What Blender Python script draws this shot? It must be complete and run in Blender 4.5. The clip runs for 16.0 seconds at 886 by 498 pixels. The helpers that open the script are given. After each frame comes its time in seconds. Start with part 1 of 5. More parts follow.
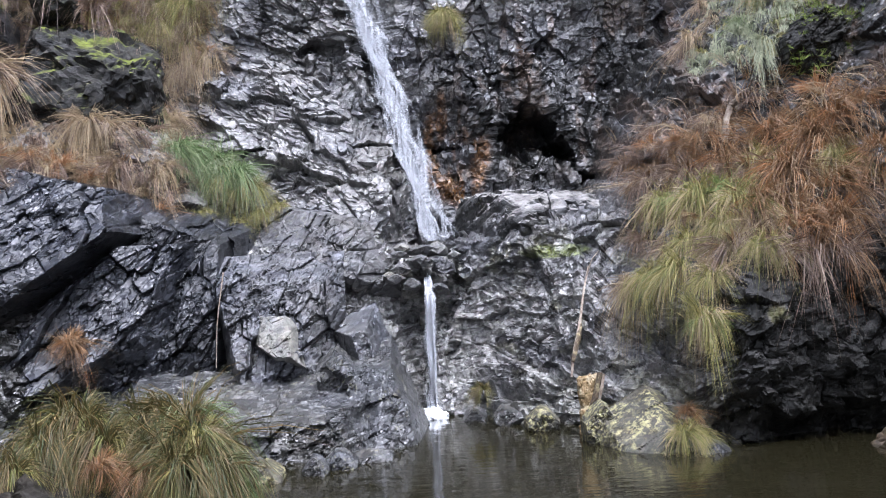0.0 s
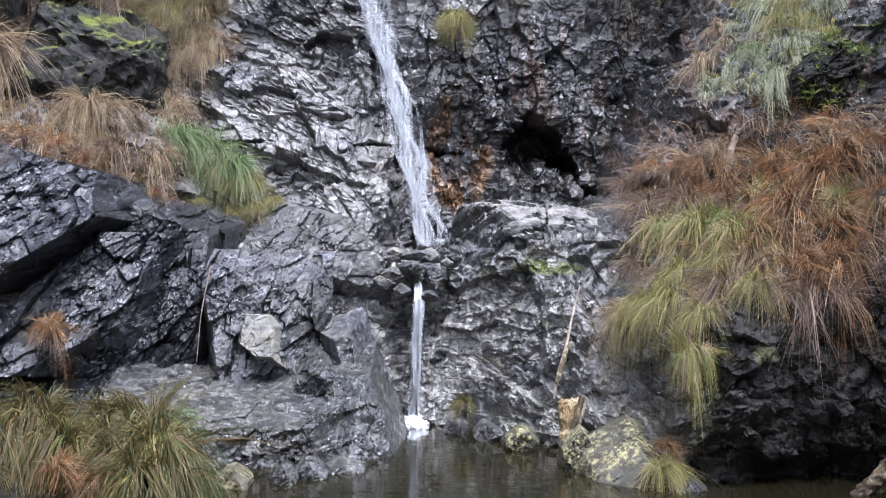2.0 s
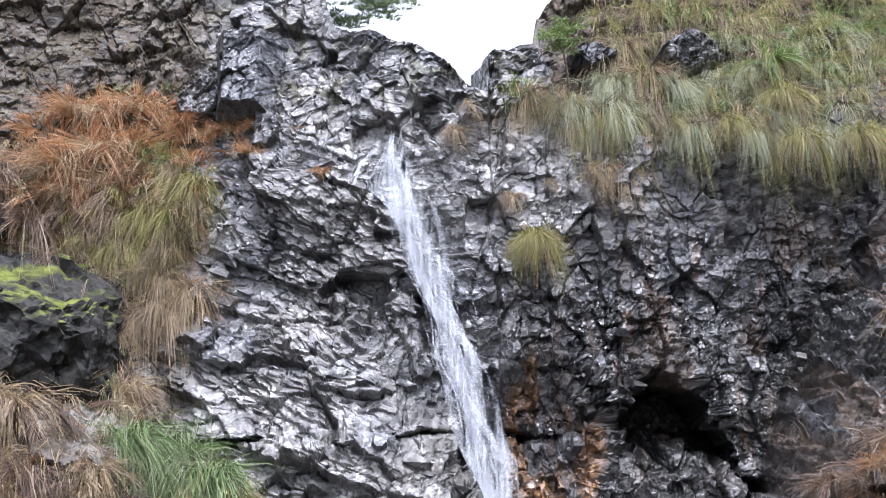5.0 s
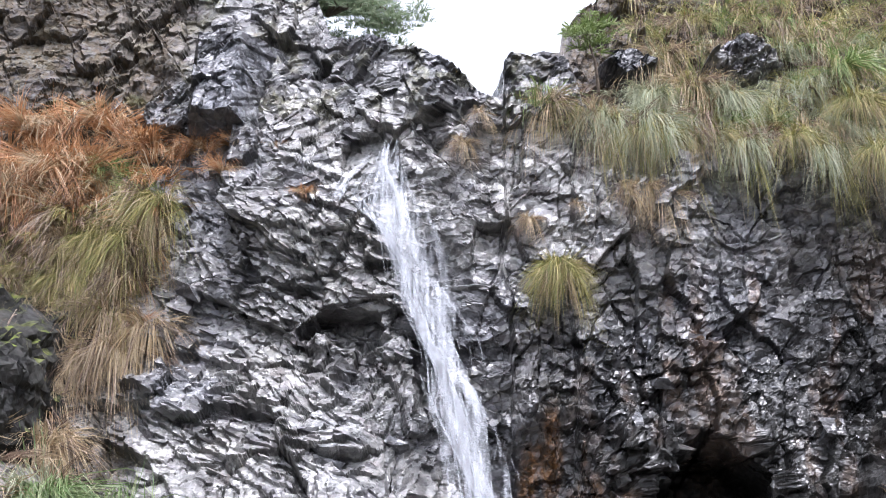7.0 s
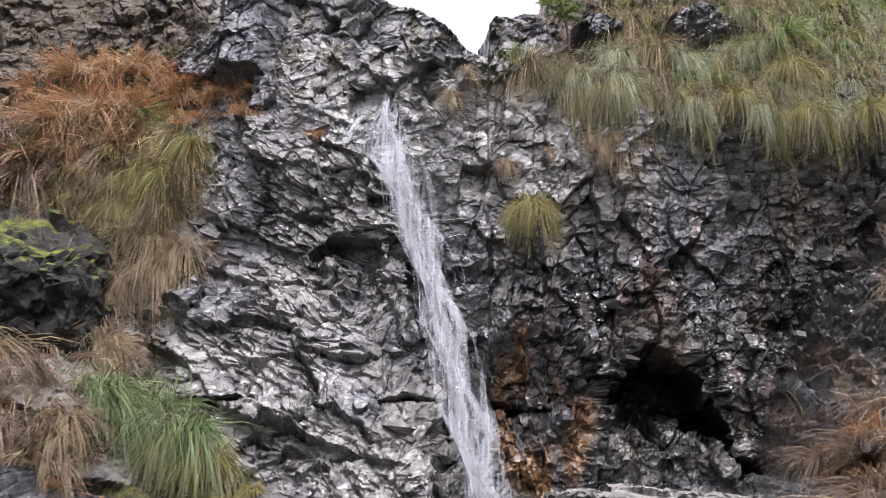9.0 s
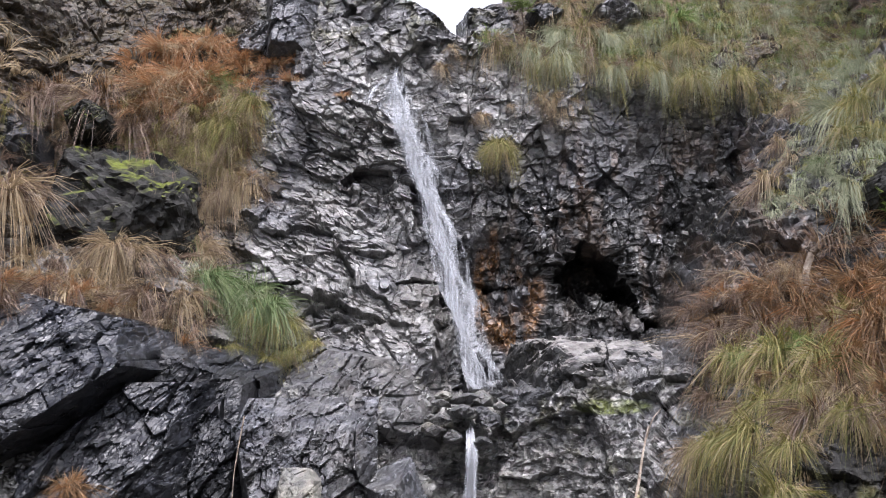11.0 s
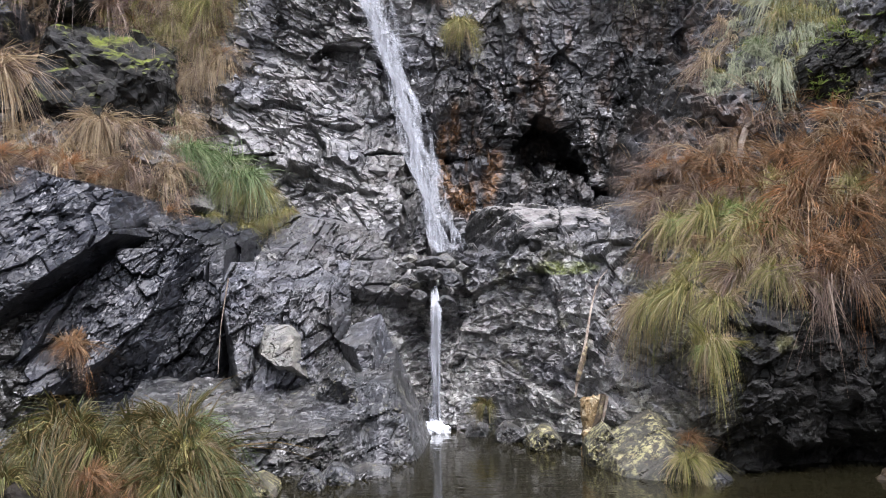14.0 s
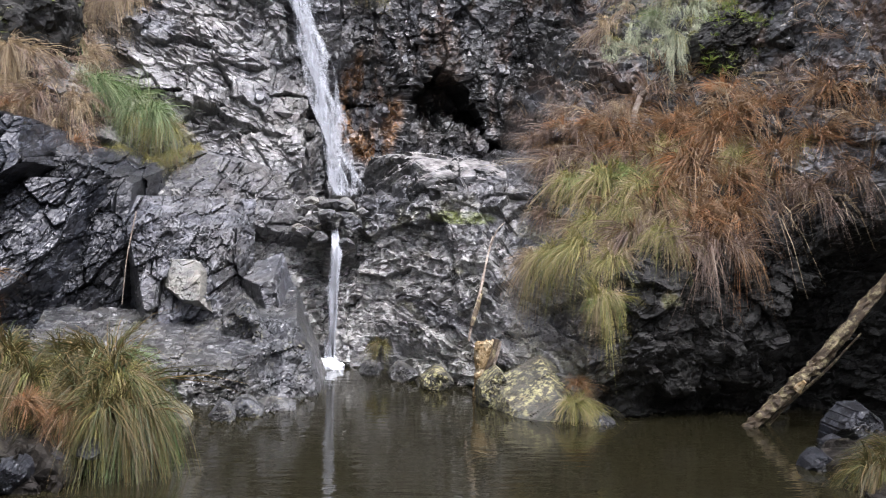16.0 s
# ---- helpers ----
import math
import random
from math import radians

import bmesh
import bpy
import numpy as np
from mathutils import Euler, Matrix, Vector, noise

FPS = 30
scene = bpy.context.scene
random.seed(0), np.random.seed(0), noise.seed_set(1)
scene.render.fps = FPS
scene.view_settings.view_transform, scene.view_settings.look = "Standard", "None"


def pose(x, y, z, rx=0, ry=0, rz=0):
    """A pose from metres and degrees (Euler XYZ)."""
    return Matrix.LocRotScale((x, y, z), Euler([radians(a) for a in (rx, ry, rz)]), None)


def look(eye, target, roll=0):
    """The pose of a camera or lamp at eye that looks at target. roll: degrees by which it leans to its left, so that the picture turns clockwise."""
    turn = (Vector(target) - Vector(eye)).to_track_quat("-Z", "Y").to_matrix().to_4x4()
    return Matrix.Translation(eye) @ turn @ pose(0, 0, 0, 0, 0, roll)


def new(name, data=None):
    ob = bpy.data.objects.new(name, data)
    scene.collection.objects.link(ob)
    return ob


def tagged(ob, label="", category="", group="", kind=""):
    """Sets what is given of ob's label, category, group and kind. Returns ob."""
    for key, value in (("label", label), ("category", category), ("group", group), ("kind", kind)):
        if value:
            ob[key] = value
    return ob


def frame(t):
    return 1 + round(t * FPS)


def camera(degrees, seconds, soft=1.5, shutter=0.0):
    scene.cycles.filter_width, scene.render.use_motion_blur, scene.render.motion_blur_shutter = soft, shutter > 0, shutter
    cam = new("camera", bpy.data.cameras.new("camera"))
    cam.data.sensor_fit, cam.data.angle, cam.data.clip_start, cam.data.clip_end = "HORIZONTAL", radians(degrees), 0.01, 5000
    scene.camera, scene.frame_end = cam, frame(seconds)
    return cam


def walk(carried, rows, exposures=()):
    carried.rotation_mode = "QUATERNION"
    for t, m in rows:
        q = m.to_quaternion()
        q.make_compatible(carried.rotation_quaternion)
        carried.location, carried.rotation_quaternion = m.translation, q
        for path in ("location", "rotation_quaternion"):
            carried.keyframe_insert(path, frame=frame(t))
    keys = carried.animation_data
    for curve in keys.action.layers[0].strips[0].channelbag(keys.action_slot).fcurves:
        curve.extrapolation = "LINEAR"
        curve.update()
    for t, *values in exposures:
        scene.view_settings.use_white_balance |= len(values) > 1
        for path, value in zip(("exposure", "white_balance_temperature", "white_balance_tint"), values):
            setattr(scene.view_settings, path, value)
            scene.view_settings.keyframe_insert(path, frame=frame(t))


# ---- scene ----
EXPO = [(0.0, 1.9, 5700, 17), (4.0, 1.87, 5700, 17), (4.7, 1.92, 5750, 17), (7.0, 2.03, 5950, 17), (7.5, 1.42, 5950, 17), (8.0, 1.25, 6050, 18), (8.5, 1.1, 6200, 19), (9.0, 1.5, 6300, 19), (9.7, 1.5, 6300, 19), (12.0, 1.6, 6050, 17.5), (14.0, 1.64, 6050, 17.5), (16.0, 1.78, 6100, 17.5)]
cam = camera(40, 16.0, soft=1.0, shutter=0.2)
PATH = [
    (0, -0.218, -0.292, 1.770, 90.125, 3.008, -2.339),
    (0.5, -0.091, -0.206, 1.750, 89.333, 3.679, -1.442),
    (1, -0.080, -0.161, 1.819, 89.281, 1.329, -2.226),
    (1.5, 0.031, -0.164, 1.838, 87.464, -1.719, -1.949),
    (2, 0.014, -0.118, 2.024, 89.362, -1.191, -1.667),
    (2.5, 0.135, -0.109, 2.074, 91.229, 1.035, -0.445),
    (3, 0.176, -0.125, 2.103, 92.536, 1.708, 0.467),
    (3.5, 0.002, 0.000, 2.051, 93.600, 0.798, 0.052),
    (4, 0.183, 1.483, 2.294, 93.286, 1.171, 1.183),
    (4.5, -0.012, 3.669, 2.811, 95.402, 0.834, 0.354),
    (4.7, -0.149, 4.036, 2.898, 97.224, 1.437, 0.251),
    (6.8, 0.135, 6.266, 2.487, 105.592, 0.278, 3.315),
    (7, 0.159, 6.269, 2.479, 106.061, 0.399, 3.100),
    (7.5, 0.138, 6.229, 2.528, 107.088, 0.045, 2.386),
    (8, 0.184, 6.270, 2.447, 106.951, -0.186, 2.879),
    (8.5, 0.250, 6.265, 2.427, 104.290, -0.270, 3.181),
    (9, 0.307, 4.779, 2.379, 101.265, -0.468, 2.864),
    (9.5, 0.207, 3.554, 2.194, 98.843, -0.269, 2.167),
    (9.7, 0.002, 3.282, 1.835, 99.311, 0.158, 1.150),
    (11.8, 0.004, -0.173, 1.981, 93.822, 1.169, 0.038),
    (12, -0.061, -0.209, 2.052, 93.096, 1.376, -0.477),
    (12.5, -0.028, -0.176, 2.000, 91.854, 1.959, -0.387),
    (13, -0.009, -0.164, 1.990, 91.951, 1.882, -0.213),
    (13.5, -0.064, -0.186, 1.954, 91.487, 1.423, -0.895),
    (14, -0.106, -0.185, 1.908, 90.116, 0.993, -1.503),
    (14.5, -0.154, -0.258, 1.972, 90.035, 2.508, -2.336),
    (15, -0.596, -0.419, 1.906, 88.454, 0.309, -5.968),
    (15.5, -0.627, -0.554, 1.988, 86.978, -1.576, -6.308),
    (16, -0.657, -0.677, 2.027, 87.146, -2.113, -8.360),
]
walk(cam, [(t, pose(x, y, z, rx, ry, rz)) for t, x, y, z, rx, ry, rz in PATH], exposures=EXPO)

# ---- sky and sun: a bright overcast day ----
SUN_ELEV, SUN_TURN = radians(66), radians(152)
world = bpy.data.worlds.new("overcast_sky")
scene.world = world
world.use_nodes = True
wn, wl = world.node_tree.nodes, world.node_tree.links
wn.clear()
sky = wn.new("ShaderNodeTexSky")
sky.sky_type, sky.sun_disc, sky.sun_elevation, sky.sun_rotation = "NISHITA", False, SUN_ELEV, SUN_TURN
sky.dust_density, sky.air_density = 4.0, 1.0
hsv = wn.new("ShaderNodeHueSaturation")
hsv.inputs["Saturation"].default_value = 0.22
back = wn.new("ShaderNodeBackground")
back.inputs["Strength"].default_value = 0.15
wout = wn.new("ShaderNodeOutputWorld")
wl.new(sky.outputs[0], hsv.inputs["Color"])
wl.new(hsv.outputs[0], back.inputs[0])
wl.new(back.outputs[0], wout.inputs[0])
sun_data = bpy.data.lights.new("sun", "SUN")
sun_data.energy, sun_data.angle, sun_data.color = 1.1, radians(25), (1.0, 0.98, 0.95)
sun = new("sun", sun_data)
sun.matrix_world = look((0, 0, 0), (-math.sin(SUN_TURN) * math.cos(SUN_ELEV), -math.cos(SUN_TURN) * math.cos(SUN_ELEV), -math.sin(SUN_ELEV)))


# ---- numpy noise ----
def hash01(i, j, k):
    v = np.sin(i * 127.1 + j * 311.7 + k * 74.7) * 43758.5453
    return v - np.floor(v)


def value_noise(x, y, k):
    i, j = np.floor(x), np.floor(y)
    u, v = x - i, y - j
    u, v = u * u * (3 - 2 * u), v * v * (3 - 2 * v)
    a, b = hash01(i, j, k), hash01(i + 1, j, k)
    c, d = hash01(i, j + 1, k), hash01(i + 1, j + 1, k)
    return a + (b - a) * u + (c - a) * v + (a - b - c + d) * u * v


def fbm(x, y, k, octaves=4):
    total, amp = 0.0, 0.5
    for o in range(octaves):
        total = total + amp * value_noise(x * 2 ** o, y * 2 ** o, k + 11 * o)
        amp *= 0.5
    return total


def facets(x, y, size, k, amp, slope=0.4, angle=0.0, stretch=1.0, lean=0.0):
    """Broken rock: each cell is a flat face at its own height and tilt, in metres. lean tips all of them the same way."""
    ca, sa = math.cos(angle), math.sin(angle)
    u, v = (x * ca + y * sa) / (size * stretch), (-x * sa + y * ca) / size
    i0, j0 = np.floor(u), np.floor(v)
    best, value, second = np.full(u.shape, 9.0), np.zeros(u.shape), np.full(u.shape, 9.0)
    for di in (-1, 0, 1):
        for dj in (-1, 0, 1):
            i, j = i0 + di, j0 + dj
            du, dv = u - i - hash01(i, j, k), v - j - hash01(i, j, k + 3)
            d = np.maximum(np.abs(du), np.abs(dv)) + 0.25 * np.hypot(du, dv)
            tip = du * stretch * (hash01(i, j, k + 7) - 0.5) + dv * (hash01(i, j, k + 9) - 0.5 + lean)
            h = amp * (hash01(i, j, k + 5) - 0.5) + 2 * slope * size * tip
            near = d < best
            second = np.where(near, best, np.minimum(second, d))
            value, best = np.where(near, h, value), np.where(near, d, best)
    return value, second - best


def smooth(a, b, x):
    t = np.clip((x - a) / (b - a), 0, 1)
    return t * t * (3 - 2 * t)


def blob(x, z, cx, cz, rx, rz):
    return np.clip(1 - ((x - cx) / rx) ** 2 - ((z - cz) / rz) ** 2, 0, 1)


# ---- the broad form of the gorge head: how far back the rock stands at x and height z ----
def broad(x, z):
    wall = 14.15 + 0.06 * np.sin(x * 1.7 + z) - 0.25 * blob(x, z, -1.3, 4.2, 1.6, 1.7) + 0.5 * np.clip(z - 5.3, 0, 2) * smooth(0.2, 0.8, x) + 0.3 * np.clip(z - 5.3, 0, 2) * smooth(-0.6, -1.2, x)
    wall = wall - 0.85 * smooth(3.9, 2.0, z) * smooth(0.1, -0.4, x + 0.25 * (z - 2.5)) + 0.25 * smooth(3.6, 4.2, z) * smooth(0.0, -0.5, x)
    # past |x| 5 these bend into unseen side walls, added to cut side light
    water_y = np.interp(x, [-9, -7.2, -6.2, -5, -3, -2.2, -1.3, -0.75, -0.2, 0.02, 0.4, 0.75, 1.5, 1.9, 2.3, 2.8, 3.7, 4.6, 5.4, 6.2, 7.2, 9],
                        [-6, -2, 5, 10.5, 12.2, 12.4, 12.3, 12.2, 12.4, 13.0, 13.0, 12.6, 11.5, 10.6, 9.9, 9.6, 9.9, 9.6, 8.2, 4, -2, -6])
    ledge_z = np.interp(x, [-6, -2.7, -2.2, -1.0, -0.3, 0.05, 0.35, 0.7, 1.3, 2.0, 2.5, 3.0, 4.0, 5.0, 7.0],
                        [2.9, 2.6, 1.75, 1.85, 1.75, 1.5, 1.5, 1.85, 1.95, 2.0, 2.4, 2.9, 3.7, 4.6, 6.0])
    ledge_y = np.interp(x, [-9, -7.2, -6.2, -5, -2.6, -1.0, -0.3, 0.15, 0.6, 1.3, 2.0, 2.5, 3.0, 4.0, 5.0, 6.2, 7.2, 9],
                        [-5, -1, 6.5, 12.0, 13.0, 13.0, 13.2, 13.4, 13.0, 12.5, 12.2, 11.9, 11.8, 11.6, 10.6, 5.5, -1, -5])
    run = np.interp(x, [-3, -2.2, -0.3, 2.0, 2.6, 4.0], [1.3, 0.5, 0.25, 0.3, 1.3, 1.8])
    # brings the added side walls forward, out of view
    wall = wall - np.interp(np.abs(x), [4.6, 6.2, 7.2, 9], [0, 6, 13, 18])
    rise = np.clip(z / ledge_z, 0, 1)
    bank = smooth(1.9, 2.5, x)
    ramp = (1 - bank) * (0.6 * rise + 0.4 * smooth(0.0, 1.0, rise)) + bank * (0.95 * smooth(0.42, 1.0, rise) + 0.05 * rise - 0.16 * smooth(0.3, 0.0, rise) * -1)
    low = water_y + (ledge_y - water_y) * ramp
    y = np.where(z < ledge_z, low, ledge_y + (wall - ledge_y) * smooth(0, 1, (z - ledge_z) / run))
    y = y - 0.5 * np.clip(-z, 0, 1)
    # undercut on the bank, cave, the dark groove beside the fall and the stained overhang
    wx, wz = x + 0.3 * (fbm(x * 3, z * 3, 61) - 0.5), z + 0.3 * (fbm(x * 3, z * 3, 67) - 0.5)
    y = y + 0.9 * smooth(0, 0.8, blob(wx, wz, 4.85, 0.7, 0.85, 1.1)) + 0.35 * smooth(0.35, 0.0, z) * smooth(2.6, 3.2, x)
    cx, cz = x + 0.12 * (fbm(x * 5, z * 5, 62) - 0.5), z + 0.12 * (fbm(x * 5, z * 5, 68) - 0.5)
    roof = np.interp(cx, [0.93, 1.12, 1.4, 1.68, 1.9, 2.08], [2.98, 3.26, 3.44, 3.4, 3.08, 2.58])
    floor_z = np.interp(cx, [0.95, 1.3, 1.6, 1.9, 2.05], [2.94, 2.76, 2.86, 2.6, 2.45])
    y = y + 1.1 * smooth(0.0, 0.16, np.minimum(roof + 0.09 - cz, cz - floor_z))
    y = y + 0.4 * smooth(0.0, 0.6, blob(wx, wz, -0.1, 2.35, 0.25, 0.8)) + 0.24 * smooth(0, 0.9, blob(wx, wz, 0.5, 2.95, 0.55, 0.75))
    y = y + 0.3 * smooth(0, 0.5, blob(wx, wz, -0.95, 4.25, 0.3, 0.10)) + 0.25 * smooth(0, 0.7, blob(wx, wz, -0.4, 3.9, 0.10, 0.3))
    return y


def skyline(x):
    # the right end is raised, out of view, to shade the bank
    return np.interp(x, [-9, -5, -2.2, -1.29, -1.12, -0.39, -0.13, 0.0, 0.13, 0.165, 0.19, 0.4, 0.6, 0.64, 0.76, 0.92, 1.06, 1.4, 2.0, 4.0, 5.5, 9.0],
                     [8.5, 9.0, 7.7, 7.1, 6.62, 6.26, 6.09, 5.92, 5.81, 5.83, 6.12, 6.26, 6.36, 6.62, 6.86, 7.0, 7.1, 7.5, 8.0, 8.8, 10.5, 13.0])


def broken(x, z):
    """Fractured relief that stands out from the broad form, in metres."""
    left = smooth(0.0, -0.3, x + 0.32 * (z - 3.6)) * smooth(1.7, 2.1, z) * smooth(5.55, 5.15, z)
    low = smooth(2.1, 1.8, z)
    right = np.clip(1 - left - low, 0, 1)
    wx = x + 0.07 * fbm(x * 1.7, z * 1.7, 3) + 0.05 * fbm(x * 9, z * 9, 4, 3)
    wz = z + 0.07 * fbm(x * 1.7, z * 1.7, 8) + 0.05 * fbm(x * 9, z * 9, 9, 3)
    shatter = smooth(0.36, 0.6, fbm(x * 1.5, z * 1.5, 33))
    total = np.zeros(x.shape)
    slats = left * smooth(-0.75, -0.45, x + 0.28 * (z - 3.0)) * smooth(4.3, 3.8, z)
    beds = left - slats
    for weight, k, plan in ((beds, 20, ((0.75, 0.12, -0.42, 1.6, 0.12, 0.3), (0.32, 0.12, -0.45, 1.7, 0.20, 0.25), (0.14, 0.06, -0.3, 1.6, 0.36, 0.15), (0.06, 0.026, -0.5, 1.6, 0.42, 0.05))),
                            (slats, 30, ((0.45, 0.14, 1.35, 2.0, 0.14, 0.1), (0.20, 0.08, 1.30, 2.4, 0.26, 0.1), (0.10, 0.04, 1.4, 2.2, 0.32, 0.1), (0.05, 0.016, 1.2, 1.6, 0.35, 0.0))),
                            (right, 40, ((0.70, 0.16, 1.48, 1.5, 0.12, 0.0), (0.30, 0.12, 1.50, 1.3, 0.22, 0.05), (0.14, 0.06, 0.08, 1.4, 0.38, 0.1), (0.06, 0.026, 0.1, 1.4, 0.44, 0.0))),
                            (low, 60, ((0.70, 0.16, 1.25, 1.3, 0.16, 0.1), (0.28, 0.12, 1.4, 1.3, 0.24, 0.2), (0.13, 0.06, 0.1, 1.4, 0.40, 0.1), (0.06, 0.026, 0.2, 1.3, 0.46, 0.0)))):
        at = weight > 0.002
        if not at.any():
            continue
        ax, az, sh = wx[at], wz[at], shatter[at]
        part_sum, calm = 0.0, 0.5
        for n, (size, amp, angle, stretch, slope, lean) in enumerate(plan):
            h, edge = facets(ax, az, size, k + 4 * n, amp, slope, angle, stretch, lean)
            part_sum = part_sum + (h + (0.03, 0.02, 0.0, 0.0)[n] * (1 - np.clip(edge / (0.02 + 0.03 * n), 0, 1))) * (1 if n < 2 else calm + (1 - calm) * sh)
            if n == 1:
                # thin beds that run on through each block, each with its own dip
                bed = (az * math.cos(angle) - ax * math.sin(angle)) / 0.13 + 1.8 * fbm(ax * 3, az * 3, k + 2) + 9 * h
                part_sum = part_sum + 0.034 * (bed - np.floor(bed) - 0.5) * (0.1 + 0.9 * sh)
        total[at] += weight[at] * part_sum
    rubble = smooth(2.0, 2.6, x) * smooth(3.2, 2.6, z)
    h1, e1 = facets(wx, wz, 0.34, 81, 0.10, 0.34, 0.6, 1.3)
    h2, e2 = facets(wx, wz, 0.14, 85, 0.05, 0.4, 0.3, 1.3)
    h3, e3 = facets(wx, wz, 0.06, 89, 0.022, 0.4, 0.9, 1.3)
    total = total * (1 - rubble) + rubble * (h1 + h2 + h3 + 0.02 * (e1 < 0.06) + 0.15 * (fbm(x * 1.5, z * 1.5, 91) - 0.5))
    return total + 0.015 * (fbm(x * 6, z * 6, 5) - 0.5) + 0.12 * (fbm(x * 1.1, z * 1.1, 15, 3) - 0.5)


def surface(x, z):
    return broad(x, z) + broken(x, z)


# ---- mesh helpers ----
def mesh_np(name, verts, faces, material=None, smooth_shade=False):
    me = bpy.data.meshes.new(name)
    verts, faces = np.asarray(verts, np.float32), np.asarray(faces, np.int32)
    n, c = faces.shape
    me.vertices.add(len(verts))
    me.vertices.foreach_set("co", verts.ravel())
    me.loops.add(n * c)
    me.loops.foreach_set("vertex_index", faces.ravel())
    me.polygons.add(n)
    me.polygons.foreach_set("loop_start", np.arange(n, dtype=np.int32) * c)
    me.polygons.foreach_set("use_smooth", np.full(n, smooth_shade))
    me.update(calc_edges=True)
    if material:
        me.materials.append(material)
    return me


def grid_faces(rows, cols):
    i = np.arange(rows - 1)[:, None] * cols + np.arange(cols - 1)[None, :]
    return np.stack([i, i + 1, i + cols + 1, i + cols], -1).reshape(-1, 4)


def attribute(me, name, values):
    me.attributes.new(name, "FLOAT", "POINT").data.foreach_set("value", np.asarray(values, np.float32).ravel())


def part(name, me, parent, label="", m=None):
    ob = new(name, me)
    ob.parent = parent
    if m is not None:
        ob.matrix_basis = m
    return tagged(ob, label) if label else ob


def empty(name, m, label, category, group="", kind=""):
    ob = new(name)
    ob.empty_display_size = 0.1
    ob.matrix_basis = m
    return tagged(ob, label, category, group, kind)


# ---- materials ----
def nodes_of(name):
    mat = bpy.data.materials.new(name)
    mat.use_nodes = True
    nt = mat.node_tree
    return mat, nt.nodes, nt.links, nt.nodes["Principled BSDF"]


def noise_node(n, l, scale, detail=6, rough=0.6, vec=None, distortion=0.0):
    t = n.new("ShaderNodeTexNoise")
    t.inputs["Scale"].default_value, t.inputs["Detail"].default_value = scale, detail
    t.inputs["Roughness"].default_value, t.inputs["Distortion"].default_value = rough, distortion
    if vec is not None:
        l.new(vec, t.inputs["Vector"])
    return t


def ramp_node(n, l, source, stops):
    r = n.new("ShaderNodeValToRGB")
    while len(r.color_ramp.elements) < len(stops):
        r.color_ramp.elements.new(0.5)
    for e, (p, c) in zip(r.color_ramp.elements, stops):
        e.position = p
        e.color = (*c, 1) if isinstance(c, tuple) else (c, c, c, 1)
    l.new(source, r.inputs[0])
    return r


def mix_node(n, l, fac, a, b, mode="MIX"):
    m = n.new("ShaderNodeMix")
    m.data_type, m.blend_type = "RGBA", mode
    for socket, v in ((m.inputs["Factor"], fac), (m.inputs["A"], a), (m.inputs["B"], b)):
        if isinstance(v, tuple):
            socket.default_value = (*v, 1)
        elif isinstance(v, (int, float)):
            socket.default_value = v
        else:
            l.new(v, socket)
    return m.outputs["Result"]


